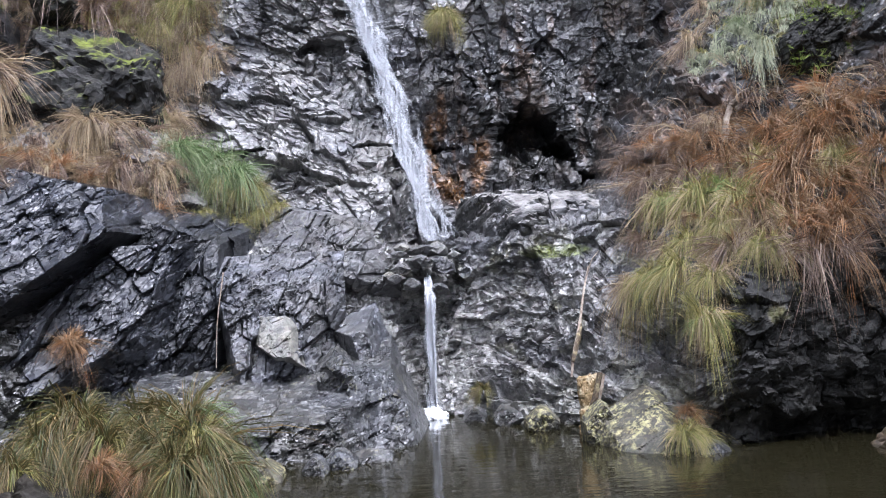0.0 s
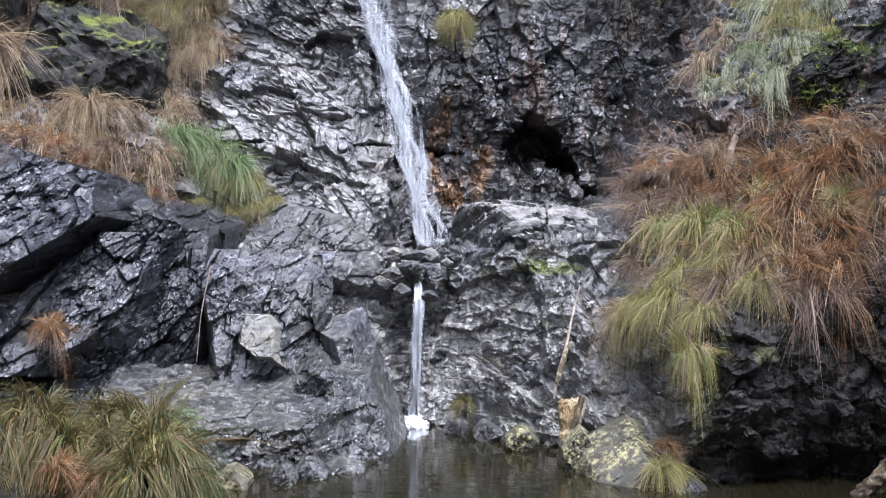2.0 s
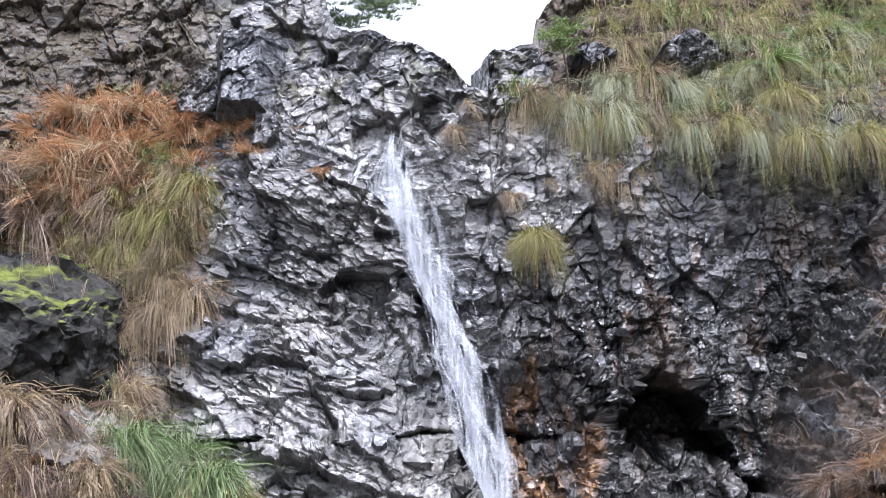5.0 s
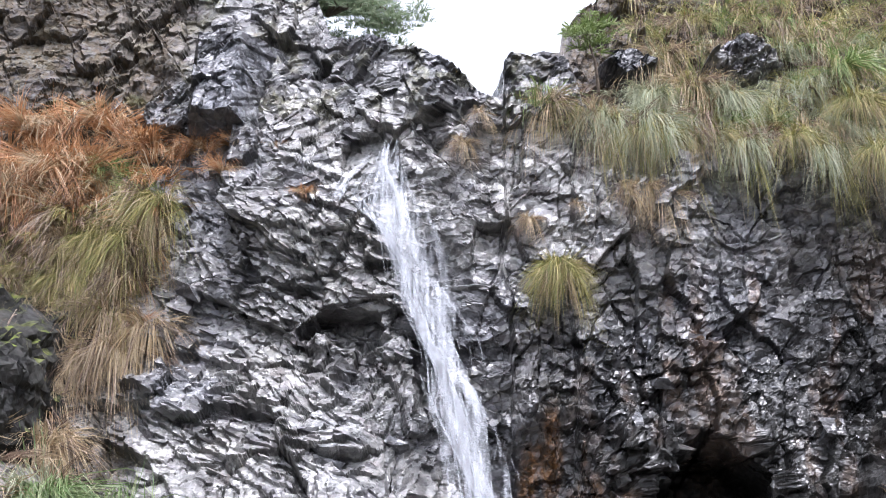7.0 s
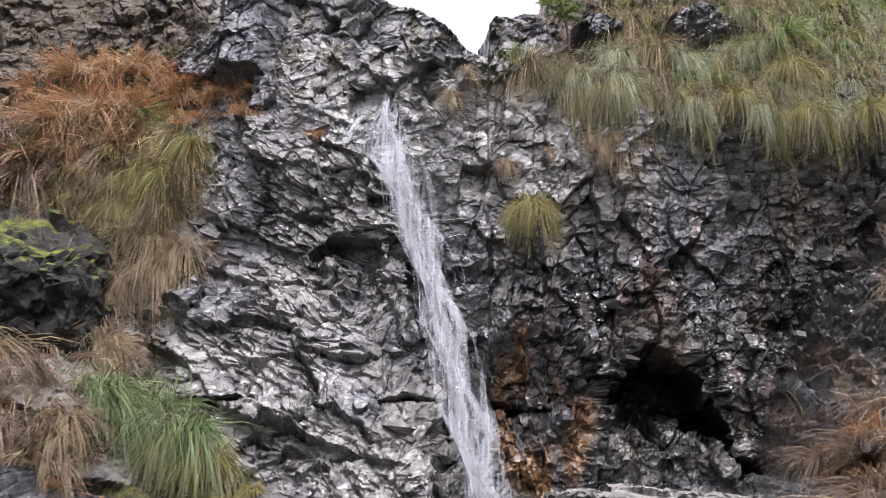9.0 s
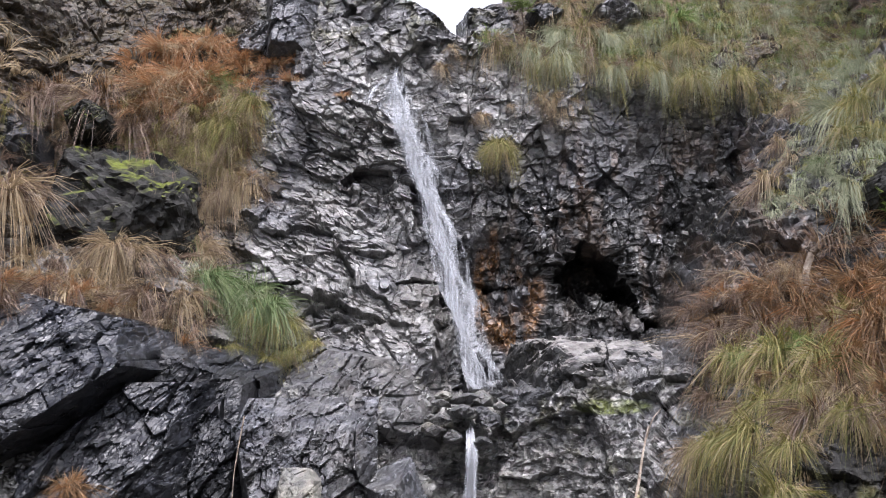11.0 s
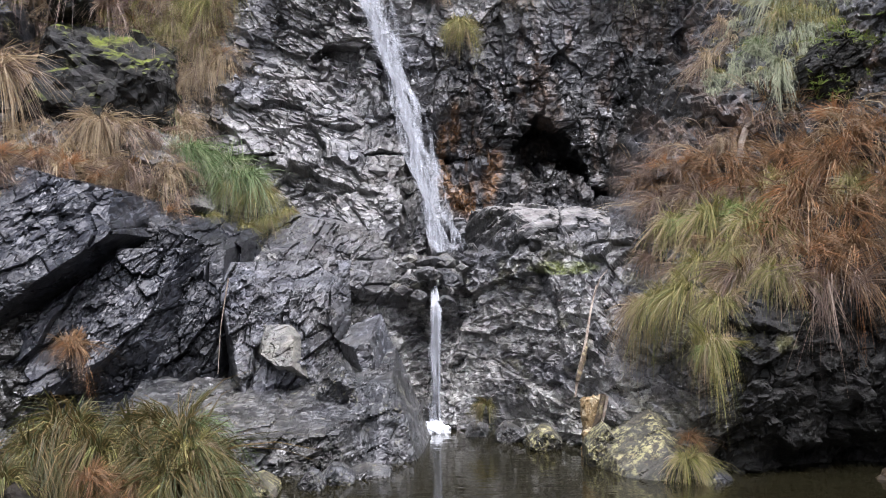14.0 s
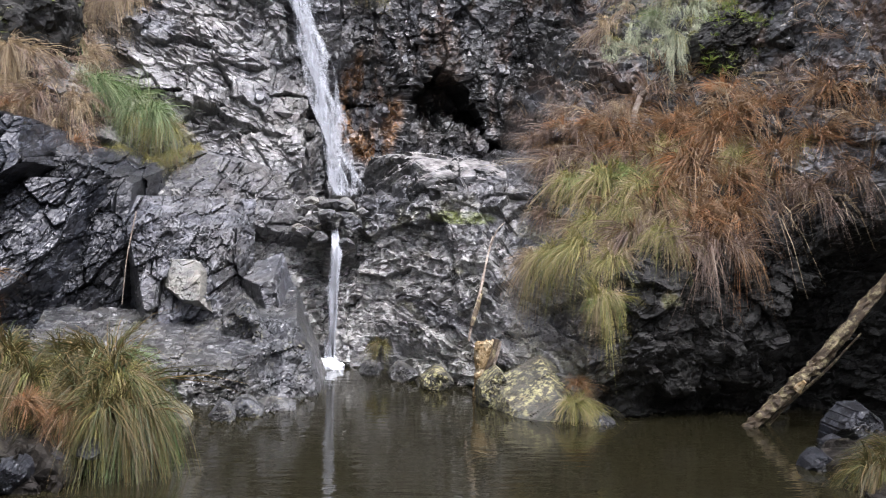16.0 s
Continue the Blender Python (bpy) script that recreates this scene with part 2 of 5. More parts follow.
def rock_material(name, dark, light, lichen=0.0, gloss=(0.2, 0.45), moss=0.0, pale=0.0, relief=1.0, wet=0.6):
    mat, n, l, b = nodes_of(name)
    pos = n.new("ShaderNodeNewGeometry").outputs["Position"]
    big, mid = noise_node(n, l, 1.3, 3, 0.6, pos), noise_node(n, l, 7, 8, 0.65, pos, 0.6)
    fine = noise_node(n, l, 55, 6, 0.7, pos)
    colour = ramp_node(n, l, mid.outputs[0], ((0.22, dark), (0.55, tuple((d + g) / 2 for d, g in zip(dark, light))), (0.88, light))).outputs[0]
    colour = mix_node(n, l, 0.55, colour, ramp_node(n, l, fine.outputs[0], ((0.3, 0.45), (0.7, 1.0))).outputs[0], "MULTIPLY")
    tone = ramp_node(n, l, big.outputs[0], ((0.35, (0.8, 0.83, 0.9)), (0.65, (1.0, 0.98, 0.93)))).outputs[0]
    colour = mix_node(n, l, 1.0, colour, tone, "MULTIPLY")
    spots = noise_node(n, l, 23, 5, 0.75, pos)
    wash = noise_node(n, l, 3.1, 4, 0.6, pos)
    if lichen:
        f = n.new("ShaderNodeMath")
        f.operation = "MULTIPLY"
        l.new(ramp_node(n, l, spots.outputs[0], ((0.56 - 0.08 * (lichen > 0.95), 0.0), (0.62 - 0.06 * (lichen > 0.95), 1.0))).outputs[0], f.inputs[0])
        l.new(ramp_node(n, l, wash.outputs[0], ((0.5 - 0.1 * (lichen > 0.95), 0.0), (0.62 - 0.08 * (lichen > 0.95), lichen))).outputs[0], f.inputs[1])
        colour = mix_node(n, l, f.outputs[0], colour, (0.33, 0.31, 0.16))
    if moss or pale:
        # faces that point up take the moss or the pale colour
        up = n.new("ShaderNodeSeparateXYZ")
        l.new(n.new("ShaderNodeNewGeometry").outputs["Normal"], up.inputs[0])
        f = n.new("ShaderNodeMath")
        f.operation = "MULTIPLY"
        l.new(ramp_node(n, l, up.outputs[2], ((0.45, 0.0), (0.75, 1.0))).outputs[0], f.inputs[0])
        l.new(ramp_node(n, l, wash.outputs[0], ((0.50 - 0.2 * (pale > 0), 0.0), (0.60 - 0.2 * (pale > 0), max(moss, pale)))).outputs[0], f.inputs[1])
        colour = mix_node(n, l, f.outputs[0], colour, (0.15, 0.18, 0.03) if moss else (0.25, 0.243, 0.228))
    # the near-black last tint darkens whole regions, with shade painted in on the bank
    for key, tint in (("ochre", (0.21, 0.105, 0.035)), ("lichen", (0.30, 0.29, 0.10)), ("moss", (0.14, 0.17, 0.03)), ("soil", (0.09, 0.07, 0.045)), ("bare", (0.35, 0.347, 0.325)), ("painted_dark", (0.018, 0.018, 0.016))):
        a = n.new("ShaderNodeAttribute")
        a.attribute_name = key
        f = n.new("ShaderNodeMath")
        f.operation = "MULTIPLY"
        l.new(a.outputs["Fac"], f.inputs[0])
        l.new(ramp_node(n, l, spots.outputs[0], ((0.35, 0.8), (0.5, 1.0)) if key == "painted_dark" else ((0.40, 0.25), (0.56, 1.0))).outputs[0], f.inputs[1])
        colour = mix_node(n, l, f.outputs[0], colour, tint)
    earth = n.new("ShaderNodeAttribute")
    earth.attribute_name = "soil"
    l.new(mix_node(n, l, earth.outputs["Fac"], ramp_node(n, l, wash.outputs[0], ((0.35, gloss[0]), (0.65, gloss[1]))).outputs[0], (0.8, 0.8, 0.8)), b.inputs["Roughness"])
    l.new(mix_node(n, l, earth.outputs["Fac"], (wet, wet, wet), (0.12, 0.12, 0.12)), b.inputs["Specular IOR Level"])
    warped = mix_node(n, l, 0.10, pos, noise_node(n, l, 3, 3, 0.6, pos).outputs[1], "ADD")
    normal = None
    faces = []
    for scale, stretch, strength in ((8, (1.0, 1.0, 1.7), 0.45), (21, (0.8, 1.0, 1.5), 0.6), (55, (0.8, 1.0, 1.3), 0.45)):
        size = n.new("ShaderNodeVectorMath")
        size.operation = "MULTIPLY"
        size.inputs[1].default_value = tuple(scale * k for k in stretch)
        l.new(warped, size.inputs[0])
        cell = n.new("ShaderNodeTexVoronoi")
        cell.inputs["Scale"].default_value = 1.0
        faces.append(cell.outputs["Color"])
        l.new(size.outputs[0], cell.inputs["Vector"])
        away, tip, dot = n.new("ShaderNodeVectorMath"), n.new("ShaderNodeVectorMath"), n.new("ShaderNodeVectorMath")
        away.operation, tip.operation, dot.operation = "SUBTRACT", "SUBTRACT", "DOT_PRODUCT"
        l.new(size.outputs[0], away.inputs[0])
        l.new(cell.outputs["Position"], away.inputs[1])
        l.new(cell.outputs["Color"], tip.inputs[0])
        tip.inputs[1].default_value = (0.5, 0.5, 0.5)
        l.new(away.outputs[0], dot.inputs[0])
        l.new(tip.outputs[0], dot.inputs[1])
        bump = n.new("ShaderNodeBump")
        bump.inputs["Strength"].default_value, bump.inputs["Distance"].default_value = strength * relief, 1.6 / scale
        l.new(dot.outputs["Value"], bump.inputs["Height"])
        if normal:
            l.new(normal, bump.inputs["Normal"])
        normal = bump.outputs[0]
    for face, amount in zip(faces, (0.6, 0.7)):
        tint = mix_node(n, l, 0.12, ramp_node(n, l, face, ((0.15, 0.62), (0.85, 1.3))).outputs[0], face, "OVERLAY")
        colour = mix_node(n, l, amount, colour, tint, "MULTIPLY")
    l.new(colour, b.inputs["Base Color"])
    grain = n.new("ShaderNodeBump")
    grain.inputs["Strength"].default_value, grain.inputs["Distance"].default_value = 0.35, 0.008
    l.new(mix_node(n, l, 0.5, mid.outputs[0], fine.outputs[0]), grain.inputs["Height"])
    l.new(normal, grain.inputs["Normal"])
    l.new(grain.outputs[0], b.inputs["Normal"])
    return mat


ROCK = rock_material("wet_slate", (0.034, 0.035, 0.037), (0.30, 0.297, 0.291), 0.25, (0.2, 0.5), relief=0.75, wet=0.7)
ROCK_DARK = rock_material("dark_slate", (0.010, 0.011, 0.013), (0.060, 0.064, 0.072), 0.05, (0.3, 0.55), relief=0.45)
ROCK_LICHEN = rock_material("lichened_slate", (0.03, 0.031, 0.031), (0.19, 0.19, 0.181), 0.5, (0.22, 0.5), relief=0.9)
ROCK_MOSSY = rock_material("mossy_slate", (0.008, 0.008, 0.008), (0.08, 0.08, 0.073), 0.3, (0.55, 0.85), moss=0.7, relief=0.5, wet=0.15)
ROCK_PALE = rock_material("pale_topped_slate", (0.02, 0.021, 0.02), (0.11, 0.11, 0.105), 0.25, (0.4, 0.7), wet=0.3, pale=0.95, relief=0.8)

ROCK_SMOOTH = rock_material("smooth_grey_slate", (0.07, 0.07, 0.068), (0.26, 0.255, 0.245), 0.35, (0.28, 0.52), relief=0.55)
ROCK_BARE = rock_material("bare_pale_slate", (0.23, 0.225, 0.19), (0.40, 0.39, 0.34), 0.3, (0.4, 0.65), relief=0.2, wet=0.3)
ROCK_BLUE = rock_material("bluish_slate", (0.045, 0.047, 0.051), (0.27, 0.275, 0.285), 0.15, (0.26, 0.5), relief=0.8)
ROCK_SLAB = rock_material("dark_bluish_slate", (0.015, 0.017, 0.020), (0.085, 0.090, 0.104), 0.08, (0.26, 0.5), relief=0.45)
SOIL = rock_material("dark_wet_soil", (0.010, 0.009, 0.007), (0.045, 0.039, 0.03), 0.1, (0.55, 0.85), relief=0.6, wet=0.15)
ROCK_YELLOW = rock_material("yellow_lichened_slate", (0.05, 0.05, 0.04), (0.15, 0.14, 0.11), 0.97, (0.5, 0.8), relief=0.4, wet=0.2)


def grass_material(name, colours):
    mat, n, l, b = nodes_of(name)
    geo = n.new("ShaderNodeNewGeometry")
    step = 1.0 / max(1, len(colours) - 1)
    colour = ramp_node(n, l, geo.outputs["Random Per Island"], [(i * step, c) for i, c in enumerate(colours)]).outputs[0]
    streak = noise_node(n, l, 14, 3, 0.6, geo.outputs["Position"])
    colour = mix_node(n, l, 0.6, colour, ramp_node(n, l, streak.outputs[0], ((0.3, 0.75), (0.7, 1.25))).outputs[0], "MULTIPLY")
    l.new(colour, b.inputs["Base Color"])
    b.inputs["Roughness"].default_value = 0.55
    thin = n.new("ShaderNodeBsdfTranslucent")
    l.new(colour, thin.inputs[0])
    both = n.new("ShaderNodeMixShader")
    both.inputs[0].default_value = 0.3
    l.new(b.outputs[0], both.inputs[1])
    l.new(thin.outputs[0], both.inputs[2])
    l.new(both.outputs[0], n["Material Output"].inputs[0])
    return mat


GREEN = grass_material("fresh_grass", ((0.08, 0.15, 0.03), (0.16, 0.25, 0.07), (0.27, 0.31, 0.12), (0.12, 0.20, 0.05)))
FRESH = grass_material("wet_green_grass", ((0.07, 0.12, 0.035), (0.13, 0.20, 0.07), (0.25, 0.28, 0.15), (0.09, 0.15, 0.05)))
OLIVE = grass_material("olive_grass", ((0.20, 0.20, 0.05), (0.31, 0.28, 0.09), (0.42, 0.35, 0.16), (0.16, 0.18, 0.05), (0.11, 0.12, 0.035)))
STRAW = grass_material("straw_grass", ((0.32, 0.23, 0.13), (0.44, 0.35, 0.21), (0.24, 0.17, 0.10), (0.50, 0.42, 0.29)))
RUST = grass_material("rusty_bracken", ((0.06, 0.035, 0.02), (0.20, 0.115, 0.05), (0.31, 0.18, 0.08), (0.13, 0.075, 0.04), (0.44, 0.31, 0.18)))
ORANGE = grass_material("orange_bracken", ((0.20, 0.085, 0.03), (0.38, 0.18, 0.07), (0.46, 0.26, 0.12), (0.28, 0.13, 0.05), (0.58, 0.42, 0.26)))
MAUVE = grass_material("faded_heath", ((0.06, 0.042, 0.033), (0.17, 0.115, 0.085), (0.27, 0.19, 0.14), (0.11, 0.075, 0.058), (0.46, 0.37, 0.28)))
DEEP = grass_material("deep_wet_grass", ((0.03, 0.035, 0.010), (0.085, 0.085, 0.024), (0.14, 0.095, 0.035), (0.05, 0.07, 0.02), (0.25, 0.165, 0.065)))
BLUE = grass_material("bluish_grass", ((0.20, 0.23, 0.14), (0.31, 0.34, 0.22), (0.42, 0.42, 0.29), (0.24, 0.27, 0.18)))

# ---- the cliff: one sheet of broken rock with the hill behind it ----
def cliff_mesh():
    x = np.concatenate([-np.geomspace(90, 5.3, 26)[:-1], np.linspace(-5.3, 5.3, 1000), np.geomspace(5.3, 90, 26)[1:]])
    v = np.linspace(0, 1, 720)
    X, V = np.meshgrid(x, v)
    xs = np.clip(X, -9, 9)
    top = skyline(xs) + 0.10 * (fbm(X * 5, X * 0 + 2, 31) - 0.5) * smooth(9, 5, np.abs(X))
    Z = -0.6 + V * (top + 0.6)
    e = 0.04
    gx = (broad(xs + e, Z) - broad(xs - e, Z)) / (2 * e)
    gz = (broad(xs, Z + e) - broad(xs, Z - e)) / (2 * e)
    gx, gz = np.clip(gx, -1.0, 1.0), np.clip(gz, -0.3, 1.6)
    size = np.sqrt(1 + gx * gx + gz * gz)
    h = broken(xs, Z) * np.where(np.abs(X) < 9, 1, 0)
    lift = smooth(0.0, 0.04, V) * smooth(1.0, 0.99, V)
    Y, X2, Z2 = broad(xs, Z) + h / size, X - gx / size * h * lift, Z - gz / size * h * lift
    X, Z = X2, Z2
    Y = Y - 0.35 * np.clip(np.abs(X) - 9, 0, 40)
    Zs, Ys, Xs = [Z], [Y], [X]
    for back, drop in ((0.25, 0.0), (0.8, -0.05), (2, 0.3), (5, 0.6), (12, 1.5), (40, 0.5), (120, -8)):
        Xs.append(X[-1:])
        Ys.append(Y[-1:] + back)
        Zs.append(Z[-1:] + drop)
    X, Y, Z = np.concatenate(Xs), np.concatenate(Ys), np.concatenate(Zs)
    me = mesh_np("cliff", np.stack([X, Y, Z], -1).reshape(-1, 3), grid_faces(*X.shape), ROCK)
    n1, n2 = fbm(X * 3, Z * 3, 71), fbm(X * 7, Z * 7, 77)
    ochre = smooth(0.1, 0.5, blob(X, Z, 0.60, 3.0, 0.48, 0.85)) * smooth(0.38, 0.56, fbm(X * 7, Z * 2.4, 90))
    ochre = np.maximum(ochre, 0.5 * smooth(0.48, 0.62, fbm(X * 5, Z * 1.6, 95)) * smooth(0.2, 1.0, X) * smooth(2.4, 3.0, Z) * smooth(5.0, 4.2, Z))
    lichen = smooth(0.42, 0.6, n1) * smooth(0.9, 0.2, Z) * 0.35 * smooth(0.2, 0.5, np.abs(X - 0.2)) + 0.25 * smooth(0.5, 0.65, n2) * smooth(2.2, 1.6, Z)
    moss = smooth(0.0, 0.4, blob(X, Z, -2.95, 6.08, 0.5, 0.12)) * smooth(0.35, 0.5, n2) + smooth(0.0, 0.4, blob(X, Z, 1.45, 1.72, 0.38, 0.08)) + smooth(0.1, 0.6, blob(X, Z, 2.95, 1.1, 0.14, 0.16)) * smooth(0.4, 0.6, n2)
    soil = smooth(-2.1, -2.5, X + 0.3 * (n1 - 0.5)) * smooth(2.2, 2.5, Z) * 0.9 + smooth(5.25, 5.5, Z + 0.4 * (n1 - 0.5)) * smooth(0.2, 0.9, X)
    lichen = lichen + 0.2 * smooth(0.45, 0.6, n2) * smooth(5.5, 5.9, Z) * smooth(0.8, 0.2, X)
    bare = 0.2 * smooth(0.5, 0.65, n1) * smooth(-0.4, -1.0, X) * smooth(5.4, 6.0, Z) + 0.5 * smooth(0.0, -0.4, X + 0.3 * (Z - 3.2)) * smooth(2.0, 2.4, Z) * smooth(5.4, 4.8, Z) * smooth(0.3, 0.55, n1) + 0.75 * smooth(4.2, 5.0, Z) * smooth(6.0, 5.6, Z) * smooth(-1.6, -1.0, X) * smooth(1.9, 1.0, X) * smooth(0.2, 0.45, n1) + 0.9 * smooth(2.1, 1.7, Z) * smooth(2.2, 1.7, X) * smooth(-2.4, -2.0, X) * smooth(0.25, 0.5, n1)
    # darkens the right wall in patches
    painted_dark = 0.9 * smooth(0.15, 0.5, fbm(X * 1.6, Z * 0.7, 101)) * smooth(0.2, 0.9, X) * smooth(2.3, 2.8, Z) * smooth(4.9, 3.7, Z)
    # shade of the overhung bank, painted into the lower right rock
    painted_dark = np.maximum(painted_dark, 0.98 * smooth(2.3, 1.7, Z + 0.6 * (n1 - 0.5)) * smooth(2.0, 2.6, X))
    # darkens the low cliff behind the black boulder
    painted_dark = np.maximum(painted_dark, 0.95 * smooth(-2.1, -2.5, X) * smooth(2.6, 2.2, Z))
    painted_dark = painted_dark * (1 - 0.9 * ochre) * (1 - 0.9 * np.clip(moss, 0, 1))
    # the soil value also dulls the bank where its shade is painted
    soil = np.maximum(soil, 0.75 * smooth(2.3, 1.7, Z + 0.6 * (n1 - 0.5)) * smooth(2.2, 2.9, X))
    for key, a in (("painted_dark", painted_dark), ("ochre", ochre), ("lichen", lichen), ("moss", moss), ("soil", soil), ("bare", bare)):
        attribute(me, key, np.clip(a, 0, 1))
    return me


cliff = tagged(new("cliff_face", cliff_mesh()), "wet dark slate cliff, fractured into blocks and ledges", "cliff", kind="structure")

# ---- pool and ground ----
water_mat, n, l, b = nodes_of("dark_pool_water")
b.inputs["Base Color"].default_value = (0.014, 0.0125, 0.006, 1)
b.inputs["Roughness"].default_value, b.inputs["IOR"].default_value = 0.025, 1.33
pos = n.new("ShaderNodeNewGeometry").outputs["Position"]
stretch = n.new("ShaderNodeMapping")
stretch.inputs["Scale"].default_value = (0.6, 1.6, 1)
l.new(pos, stretch.inputs[0])
ripple = noise_node(n, l, 5, 3, 0.5, stretch.outputs[0], 0.3)
bump = n.new("ShaderNodeBump")
bump.inputs["Strength"].default_value, bump.inputs["Distance"].default_value = 0.22, 0.02
l.new(ripple.outputs[0], bump.inputs["Height"])
l.new(bump.outputs[0], b.inputs["Normal"])
gx, gy = np.meshgrid(np.linspace(-7, 7, 60), np.linspace(3.2, 14, 50))
tagged(new("pool_water", mesh_np("pool_water", np.stack([gx, gy, gx * 0], -1).reshape(-1, 3), grid_faces(*gx.shape), water_mat, True)),
       "dark olive rippled pool water below the falls", "water", kind="structure")

GROUND = rock_material("stream_bed_ground", (0.03, 0.027, 0.022), (0.10, 0.09, 0.07), 0.3, (0.6, 0.9), wet=0.15)
gx = np.concatenate([-np.geomspace(900, 9, 14), np.linspace(-8.5, 8.5, 80), np.geomspace(9, 900, 14)])
gy = np.concatenate([-np.geomspace(900, 9, 14), np.linspace(-8, 13, 90), np.geomspace(14, 900, 14)])
gx, gy = np.meshgrid(gx, gy)
# the last term is an unseen slope behind the camera, added to block low sky
gz = -0.75 + 1.05 * smooth(4.2, 2.2, gy + 0.3 * np.sin(gx * 2)) + 0.12 * (fbm(gx, gy, 12) - 0.5) + 1.0 * smooth(3.5, 6, np.abs(gx)) * smooth(9, 5, gy) + 9.0 * smooth(-3.5, -15, gy + 1.2 * np.sin(gx * 0.4)) * smooth(-300, -60, gy)
tagged(new("ground", mesh_np("ground", np.stack([gx, gy, gz], -1).reshape(-1, 3), grid_faces(*gx.shape), GROUND)),
       "stony dark ground round the pool, with an unseen slope added behind the camera", "ground", kind="structure")


# ---- boulders ----
def boulder_mesh(name, centre, cuts, seed, material, rough=0.1, detail=6, band=0.8, stretch=1.8, grain=0.6):
    """An angular block: the space inside the cutting planes (normal, then a point on it), its edges worn and its faces broken into facets."""
    bm = bmesh.new()
    bmesh.ops.create_cube(bm, size=12)
    c = Vector(centre)
    for cut in cuts:
        done = bmesh.ops.bisect_plane(bm, geom=bm.verts[:] + bm.edges[:] + bm.faces[:], plane_co=Vector(cut[3:]) - c, plane_no=Vector(cut[:3]), clear_outer=True)
        rim = [g for g in done["geom_cut"] if isinstance(g, bmesh.types.BMEdge)]
        if rim:
            bmesh.ops.contextual_create(bm, geom=rim)
    reach = max(v.co.length for v in bm.verts)
    bmesh.ops.bevel(bm, geom=bm.edges[:], offset=0.035 * reach, segments=1, affect="EDGES", clamp_overlap=True)
    step = reach / (8, 14, 24, 40)[detail - 3]
    for _ in range(8):
        bmesh.ops.triangulate(bm, faces=bm.faces[:])
        long = [e for e in bm.edges if e.calc_length() > step * 1.4]
        if not long:
            break
        bmesh.ops.subdivide_edges(bm, edges=long, cuts=1)
    bmesh.ops.triangulate(bm, faces=bm.faces[:])
    bm.normal_update()
    p = np.array([v.co[:] for v in bm.verts])
    nn = np.array([v.normal[:] for v in bm.verts])
    tri = np.array([[v.index for v in f.verts] for f in bm.faces])
    bm.free()
    grain = grain * min(1.0, 1.1 * reach)
    u, v = p[:, 0] + 0.7 * p[:, 1] + seed, p[:, 2] + 0.4 * p[:, 1] + seed
    u, v = u + 0.15 * grain * fbm(u * 2, v * 2, 3), v + 0.15 * grain * fbm(u * 2, v * 2, 8)
    shatter = smooth(0.35, 0.6, fbm(u * 2.2, v * 2.2, seed))
    h = np.zeros(len(p))
    for k, (size, amp, slope) in enumerate(((1.0, 1.0, 0.10), (0.42, 0.5, 0.2), (0.17, 0.2, 0.32), (0.07, 0.08, 0.3))):
        f, e = facets(u, v, size * grain, seed * 3 + 5 * k, rough * amp, slope * min(1.0, rough / 0.06), band, stretch)
        h += (f - rough * 0.35 * amp * np.clip(1 - e / 0.10, 0, 1)) * (1 if k < 2 else 0.25 + 0.75 * shatter)
    return mesh_np(name, p + nn * h[:, None], tri, material)


